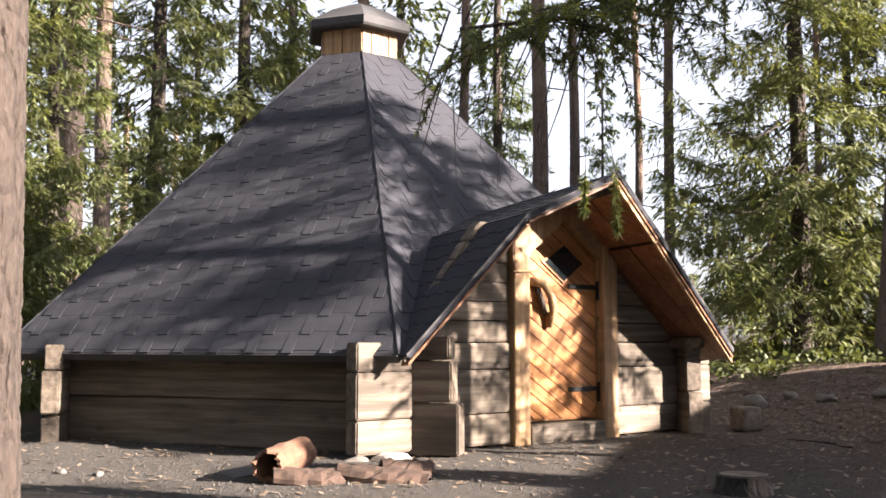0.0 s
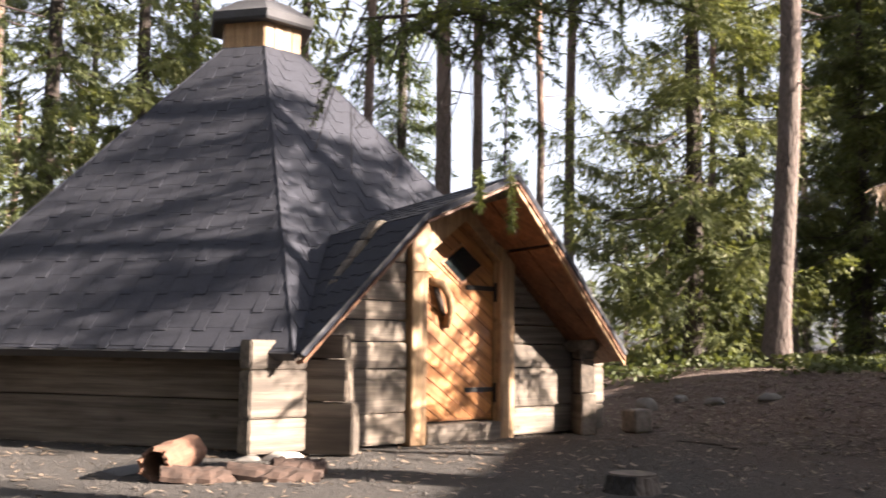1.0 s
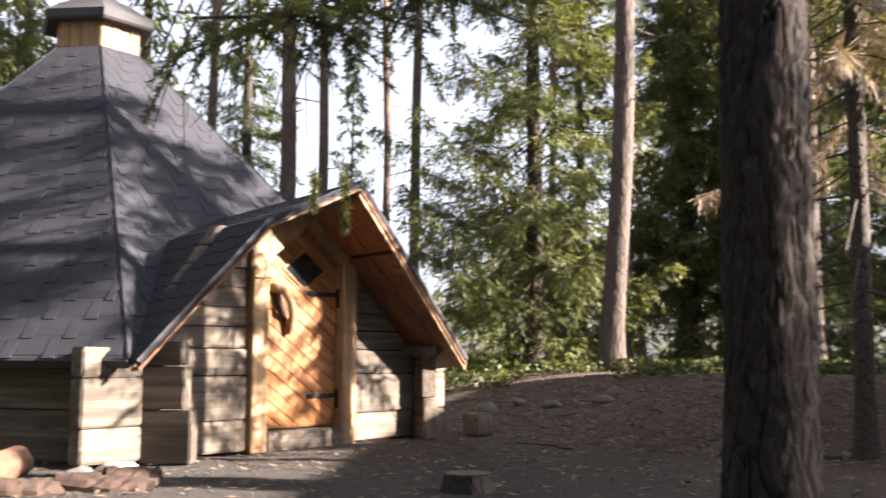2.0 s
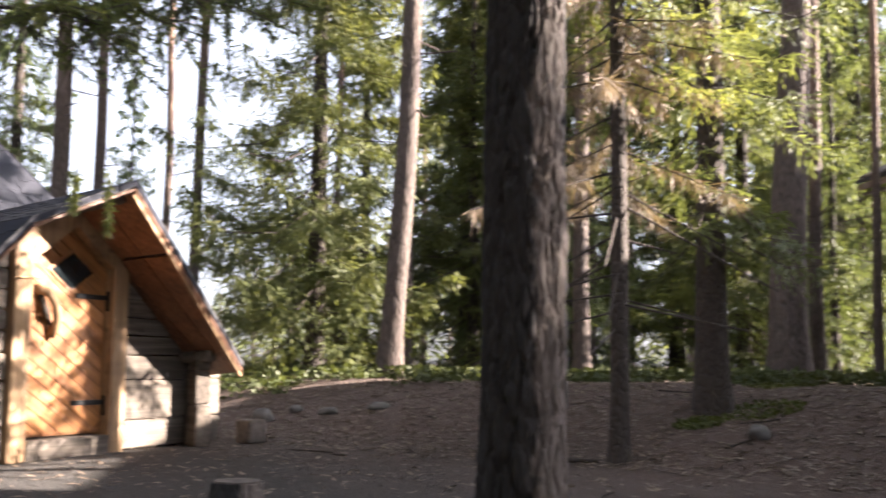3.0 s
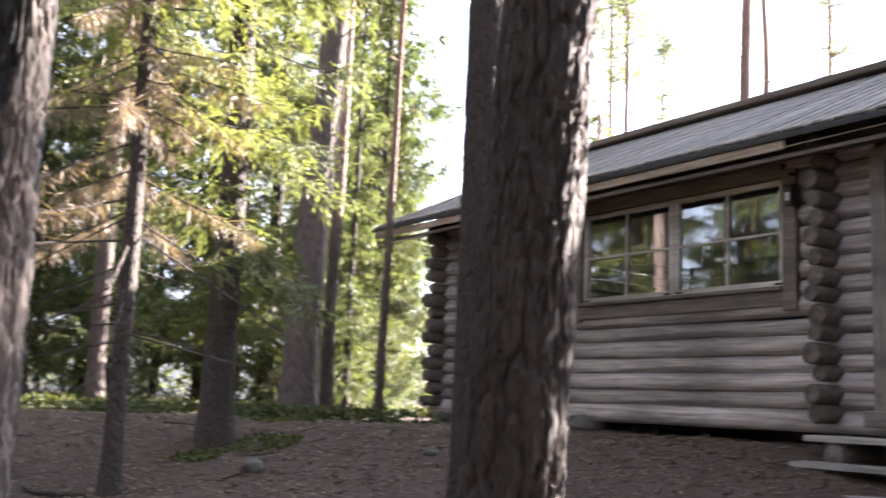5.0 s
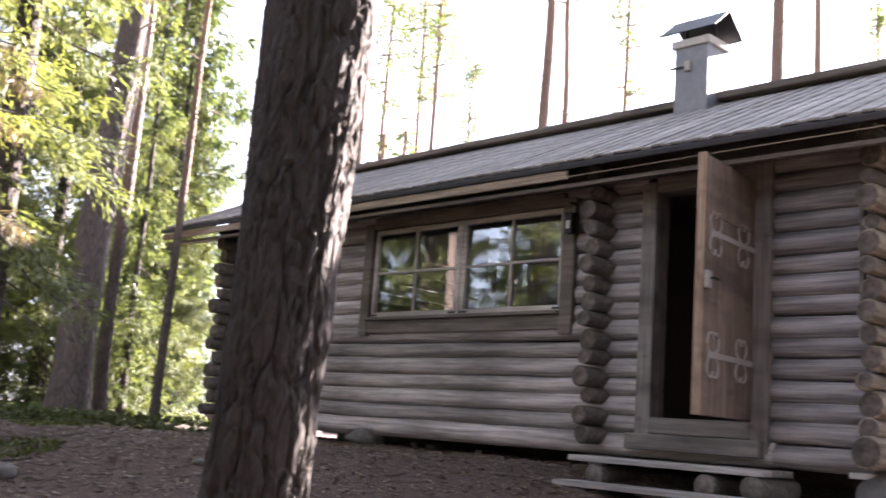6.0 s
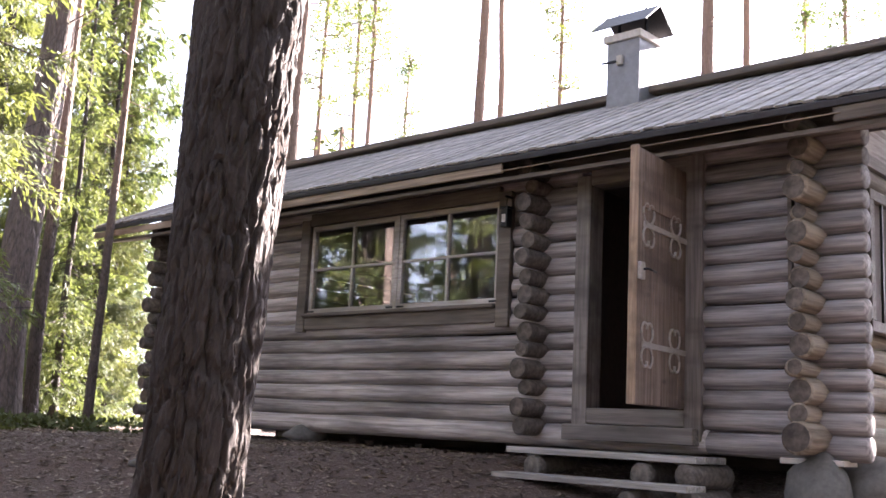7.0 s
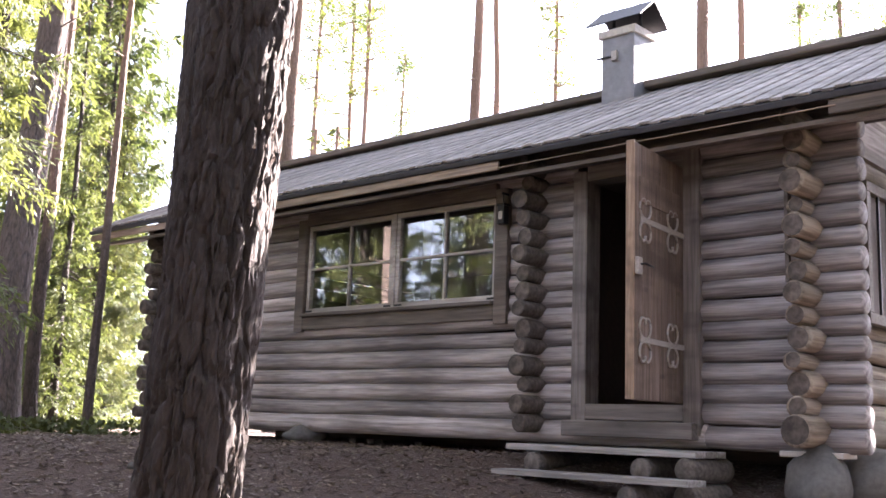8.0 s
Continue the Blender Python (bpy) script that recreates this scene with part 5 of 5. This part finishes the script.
# trees out of view, added to shade hut, trunks and ground from sun and sky
UNSEEN_SHADE_TREES = (
    ("p1", 101, 19, 1.0), ("s3", 96.1, 14.1, 1.15), ("s3", 98.3, 18.7, 1.4), 
    ("s5", 117, 13, 1.0), ("s5", 126, 11, 1.0), ("s4", 111, 17, 1.0), ("p1", 133, 8, 1.0), ("p2", 150, 6.5, 0.9),
    ("p1", 140, 12, 1.0), ("s5", 160, 10, 1.0), ("s5", 178, 9, 1.0), ("p1", 195, 9, 1.0), ("s5", 215, 8.5, 1.0),
    ("s5", 235, 9, 1.0), ("s5", 255, 9, 1.0), ("s5", 305, 11, 1.0), ("s5", 322, 12, 1.0), ("p1", 275, 7, 1.0), ("p2", 240, 6, 0.9),
    ("p1", 205, 5.5, 0.95), ("p2", 292, 9, 1.0), ("p3", 260, 12, 1.1), ("p1", 225, 13, 1.0),
    ("s5", 186, 6.5, 0.9), ("s5", 206, 8, 1.0), ("s5", 230, 7, 0.9), ("s5", 250, 6.5, 1.0), ("s5", 268, 8, 1.0), ("s5", 286, 8.5, 0.95),
)
turns = random.Random(3)
for k, az, d, s in (*RIGHT_WOOD, *BEHIND_HUT, *BEHIND_CABIN, *UNSEEN_SHADE_TREES):
    stand(KINDS[k], *polar(az, d), turns.uniform(0, 360), s)
for k in KINDS.values():
    for o in (*k.children_recursive, k):
        bpy.data.objects.remove(o)

# two tall leaning pines at the wood's edge
for az, d, h, r, seed, ln in ((23.1, 12.8, 19, 0.15, 61, 0.055), (44.4, 12.2, 20, 0.225, 62, 0.04)):
    t = pine(h, r, seed, 0.55, 1.8, label="tall pine with reddish upper bark leaning at the wood's edge", lean=(ln * math.cos(radians(az)), -ln * math.sin(radians(az))))
    x, y = polar(az, d)
    t.matrix_world = pose(x, y, ground_z(x, y))

# the slim spruce with dead lower twigs, and the broad one with a skirt of boughs
t = spruce(10.5, 1.05, 3.0, 0.07, 31, 1.3, 0.6, FRESH_NEEDLES, 0.072, "slim spruce with dead brown twigs low on its stem")
t.matrix_world = pose(4.25, 5.83, ground_z(4.25, 5.83))
rng = np.random.default_rng(5)
sticks, quads = [], []
for _ in range(46):
    z, a, ln = rng.uniform(0.9, 3.6), rng.uniform(0, 6.28), rng.uniform(0.3, 1.15)
    p0 = np.array([0, 0, z])
    p1 = p0 + np.array([math.cos(a) * ln, math.sin(a) * ln, -ln * rng.uniform(0.1, 0.6)])
    sticks.append((p0, p1, 0.009))
    if z > 1.9:
        k = int(ln * 230)
        b0 = p0 + (p1 - p0) * rng.uniform(0.2, 1, (k, 1))
        d = rng.normal(0, 0.5, (k, 3))
        d[:, 2] -= 0.7
        L = rng.uniform(0.08, 0.2, k)
        d /= np.linalg.norm(d, axis=1, keepdims=True)
        quads.append(sprigs(b0, b0 + d * L[:, None], L * 0.028, rng))
stick_mesh("dead_branchwork", sticks, SPRUCE_BARK, t)
strips("dead_foliage", np.concatenate(quads), DEAD_TWIGS, t, "hanging brown dead twigs")
t = spruce(13, 1.25, 1.5, 0.14, 32, 1.6, 0.8, sprig=0.088, label="broad spruce with a low skirt of dark hanging boughs", gaps=0.24)
t.matrix_world = pose(5.65, 6.55, ground_z(5.65, 6.55))

# the bough that hangs over the path, from the near grey pine
def hanging_bough(parent, pts, twigs, name, label, seed, thick=0.012, spread=0.5):
    rng = np.random.default_rng(seed)
    ps = np.array(pts, float)
    sticks = [(p, q, thick) for p, q in zip(ps, ps[1:])]
    quads = []
    for _ in range(twigs):
        i = int(rng.integers(1, len(ps)))
        p = ps[i - 1] + (ps[i] - ps[i - 1]) * rng.random()
        d = rng.normal(0, spread, 3)
        d[2] = -abs(d[2]) * 0.6 - 0.15 - (0.5 - spread)
        ln = rng.uniform(0.15, 0.42)
        q = p + d / np.linalg.norm(d) * ln
        sticks.append((p, q, 0.003))
        k = int(ln * 420)
        u = rng.uniform(0.1, 1, (k, 1))
        b0 = p + (q - p) * u
        n = rng.normal(0, 1, (k, 3)) + (q - p) / ln * 1.3
        n /= np.linalg.norm(n, axis=1, keepdims=True)
        L = rng.uniform(0.02, 0.032, k)
        quads.append(sprigs(b0, b0 + n * L[:, None], np.full(k, 0.0026), rng))
    stick_mesh(name, sticks, SPRUCE_BARK, parent)
    strips(name + "_needles", np.concatenate(quads), FRESH_NEEDLES, parent, label)


g1 = ground_z(1.73, 2.75)
def rel(x, y, z):
    return (x - 1.73, y - 2.75, z - g1)


hanging_bough(T1, [rel(1.73, 2.75, 2.9), rel(1.3, 2.9, 2.65), rel(0.85, 3.0, 2.35), rel(0.5, 3.05, 2.12), rel(0.3, 3.08, 2.02)], 80, "bough", "green needled twigs hanging from the bough", 3)
def twig_tip(a, b, seed):
    """The needled end of one thin hanging twig."""
    rng = np.random.default_rng(seed)
    a, b = np.array(rel(*a)), np.array(rel(*b))
    k = 260
    u = rng.random((k, 1)) ** 0.8
    n = rng.normal(0, 0.8, (k, 3)) + (b - a) / np.linalg.norm(b - a) * 1.2
    n /= np.linalg.norm(n, axis=1, keepdims=True)
    b0 = a + (b - a) * u
    L = rng.uniform(0.022, 0.036, k)
    stick_mesh("twig", [(np.array(rel(0.42, 3.06, 2.06)), a, 0.002), (a, b, 0.0025)], SPRUCE_BARK, T1)
    strips("twig_needles", sprigs(b0, b0 + n * L[:, None], np.full(k, 0.0024), rng), FRESH_NEEDLES, T1, "green needled twig tip")


twig_tip((0.505, 3.04, 1.56), (0.51, 3.03, 1.37), 4)
twig_tip((0.42, 3.05, 1.55), (0.412, 3.04, 1.43), 6)
hanging_bough(T1, [rel(1.5, 2.85, 2.75), rel(1.0, 3.0, 2.3), rel(0.68, 3.05, 2.12), rel(0.38, 3.1, 2.03), rel(0.05, 3.12, 2.0)], 95, "bough", "blurred green needled bough close overhead", 12, 0.010)
sticks = []
for k in range(9):
    x, z = 0.02 + 0.06 * k, 2.0
    a, b, c = (np.array(rel(x - o, 3.1, z - d)) for o, d in ((0, -0.05), (0.07 + 0.02 * (k % 3), 0.16 + 0.03 * (k % 4)), (0.10 + 0.05 * (k % 2), 0.34 + 0.07 * (k % 3))))
    sticks += [(a, b, 0.0035), (b, c, 0.0022)]
for x, z0, z1 in ((0.13, 2.05, 1.62), (0.18, 2.05, 1.5), (0.06, 2.0, 1.66), (0.24, 2.06, 1.58)):
    a = np.array(rel(x + 0.12, 3.07, z0))
    b = np.array(rel(x, 3.07, (z0 + z1) / 2))
    c = np.array(rel(x - 0.02, 3.06, z1))
    sticks += [(np.array(rel(0.3, 3.08, 2.02)), a, 0.004), (a, b, 0.003), (b, c, 0.002)]
stick_mesh("bare_branchwork", sticks, SPRUCE_BARK, T1)

# far woods all round
rng = np.random.default_rng(77)
quads, sticks = [], []
for i in range(330):
    az, d = rng.uniform(0, 360), rng.uniform(36, 95)
    x, y = polar(az, d)
    h, sp = rng.uniform(9, 17), rng.uniform(1.1, 2.0)
    open_side = 50 < az < 130
    if open_side:
        h *= 0.75
    elif az > 300:
        h *= 0.7
    elif 4 < az < 16:
        h *= 0.42
    elif 16 <= az < 50:
        h *= 0.65
    z0 = ground_z(x, y)
    sticks.append(((x, y, z0 - 0.2), (x, y, z0 + h), 0.16))
    n = 520 if not open_side else 200
    f = rng.random(n) ** (1.1 if not open_side else 0.5)
    a = rng.uniform(0, 6.28, n)
    r = sp * (1 - f) ** 0.8 * rng.uniform(0.2, 1.1, n)
    b0 = np.stack([x + r * np.cos(a), y + r * np.sin(a), z0 + 0.6 + (h - 0.6) * f], 1)
    dv = np.stack([np.cos(a), np.sin(a), rng.uniform(-0.9, 0.1, n)], 1)
    L = rng.uniform(0.22, 0.6, n)
    quads.append(sprigs(b0, b0 + dv * L[:, None], L * 0.15, rng))
woods = tagged(strips("far_woods", np.concatenate(quads), NEEDLES), "distant dark green conifer woods", "woods", kind="stuff")
stick_mesh("far_stemwork", sticks, PINE_BARK, woods)


# ---- undergrowth and litter ----
def scatter():
    rng = np.random.default_rng(4)
    quads = []
    for _ in range(5200):
        az, d = rng.uniform(10, 52), rng.uniform(10.5, 24)
        x, y = polar(az, d)
        if 0.75 * x + 0.35 * y < 6.3 + 0.6 * noise.noise((x * 0.6, y * 0.6, 2)):
            continue
        if noise.noise((x * 0.8, y * 0.8, 6)) < 0.04:
            continue
        if x > 8.5 and y < 9.5:
            continue
        c = np.array([x, y, ground_z(x, y)])
        k = 16
        b0 = c + np.stack([rng.normal(0, 0.13, k), rng.normal(0, 0.13, k), rng.uniform(0, 0.13, k)], 1)
        dv = rng.normal(0, 1, (k, 3))
        dv[:, 2] = abs(dv[:, 2]) * 0.6
        L = rng.uniform(0.03, 0.09, k)
        dv /= np.linalg.norm(dv, axis=1, keepdims=True)
        quads.append(sprigs(b0, b0 + dv * L[:, None], L * 0.35, rng))
    tagged(strips("bilberry_shrubs", np.concatenate(quads), SHRUB), "low green bilberry shrubs under the spruces", "undergrowth", kind="stuff")
    quads = []
    n = 60000
    x, y = rng.uniform(-3.6, 11, n), rng.uniform(0.5, 11, n)
    q = 0.75 * x + 0.35 * y
    for i in range(n):
        if math.hypot(x[i], y[i]) < 2.2 or (q[i] < 5.0 and rng.random() < 0.85):
            continue
        z = ground_z(x[i], y[i]) + 0.004
        a, L = rng.uniform(0, 6.28), rng.uniform(0.012, 0.045)
        w = L * rng.uniform(0.12, 0.5)
        c, s = math.cos(a) * L, math.sin(a) * L
        px, py = -math.sin(a) * w, math.cos(a) * w
        t = rng.uniform(0, 0.018)
        quads.append(((x[i] - c, y[i] - s, z), (x[i] + px, y[i] + py, z + 0.004), (x[i] + c, y[i] + s, z + t), (x[i] - px, y[i] - py, z + 0.006)))
    tagged(strips("needle_litter", quads, LITTER), "scattered dry leaves, cone scales and bark flakes", "litter", kind="stuff")
    # gravel near the hut
    v, fcs = [], []
    for i in range(9000):
        gx, gy = rng.uniform(-3.4, 3.2), rng.uniform(4.6, 8.4)
        r = rng.uniform(0.003, 0.009) * (2.2 if rng.random() < 0.02 else 1)
        c = Vector((gx, gy, ground_z(gx, gy) + r * 0.3))
        k = len(v)
        for o in ((1, 0, 0), (-0.9, 0.2, 0), (0.1, 1, 0), (0, -0.9, 0.1), (0.1, 0, 0.8)):
            v.append(c + Vector(o) * r * rng.uniform(0.7, 1.3))
        fcs += [(k, k + 2, k + 4), (k + 2, k + 1, k + 4), (k + 1, k + 3, k + 4), (k + 3, k, k + 4)]
    me = bpy.data.meshes.new("gravel")
    me.from_pydata(v, [], fcs)
    tagged(mesh_object("gravel", me, plain("gravel_grit", (0.07, 0.063, 0.057), 0.9, 0, 25, 0.4)), "loose grey gravel in front of the hut", "gravel", kind="stuff")
    quads = []
    for cx, cy, rad in ((5.85, 6.2, 0.35), (5.3, 6.3, 0.2), (7.0, 7.2, 0.4)):
        k = 420
        a, r = rng.uniform(0, 6.28, k), rad * np.sqrt(rng.random(k))
        px, py = cx + r * np.cos(a), cy + r * 0.8 * np.sin(a)
        b0 = np.array([(p, o, ground_z(p, o)) for p, o in zip(px, py)])
        dv = rng.normal(0, 0.5, (k, 3))
        dv[:, 2] = 0.7
        L = rng.uniform(0.015, 0.05, k)
        quads.append(sprigs(b0, b0 + dv * L[:, None], L * 0.4, rng))
    tagged(strips("moss_patch", np.concatenate(quads), MOSS), "green moss round the foot of a spruce", "moss", kind="stuff")


scatter()

# stones, roots and twigs on the bare ground
for i, (x, y, sx, sy, sz) in enumerate(((5.3, 5.64, 0.11, 0.08, 0.06), (2.93, 9.9, 0.13, 0.1, 0.09), (3.5, 9.6, 0.1, 0.07, 0.05), (3.9, 9.3, 0.12, 0.07, 0.05), (-2.7, 6.25, 0.1, 0.07, 0.05),
                                        (-2.2, 6.1, 0.04, 0.03, 0.02), (-1.95, 6.0, 0.03, 0.03, 0.02), (3.3, 10.0, 0.07, 0.05, 0.05), (6.4, 4.9, 0.06, 0.05, 0.035))):
    stone("stone", (x, y, ground_z(x, y) + sz * 0.4), (sx, sy, sz), i + 1, STONE, "small grey stone lying on the forest floor", "stone", "loose stones")
pts = [(px, py, ground_z(px, py) + 0.018) for px, py in ((4.02, 6.50), (3.99, 6.30), (4.05, 6.10), (4.13, 5.92))]
tagged(part("fallen_branch", tube(pts, [0.016, 0.02, 0.018, 0.012], 8), SPRUCE_BARK, smooth=True), "crooked dark fallen branch at the foot of a slim spruce", "branch")
rng = random.Random(6)
for i in range(16):
    x, y = rng.uniform(2.2, 8), rng.uniform(4.4, 9)
    if 0.75 * x + 0.35 * y > 7.4:
        continue
    a, ln = rng.uniform(0, 6.28), rng.uniform(0.12, 0.4)
    pts = []
    for k in range(4):
        px, py = x + math.cos(a) * ln * k / 3 + rng.uniform(-0.02, 0.02), y + math.sin(a) * ln * k / 3 + rng.uniform(-0.02, 0.02)
        pts.append((px, py, ground_z(px, py) + 0.008))
    tagged(part("twig", tube(pts, [0.008, 0.007, 0.006, 0.003], 6), SPRUCE_BARK), "fallen dry twig on the needle litter", "twig", "fallen twigs")
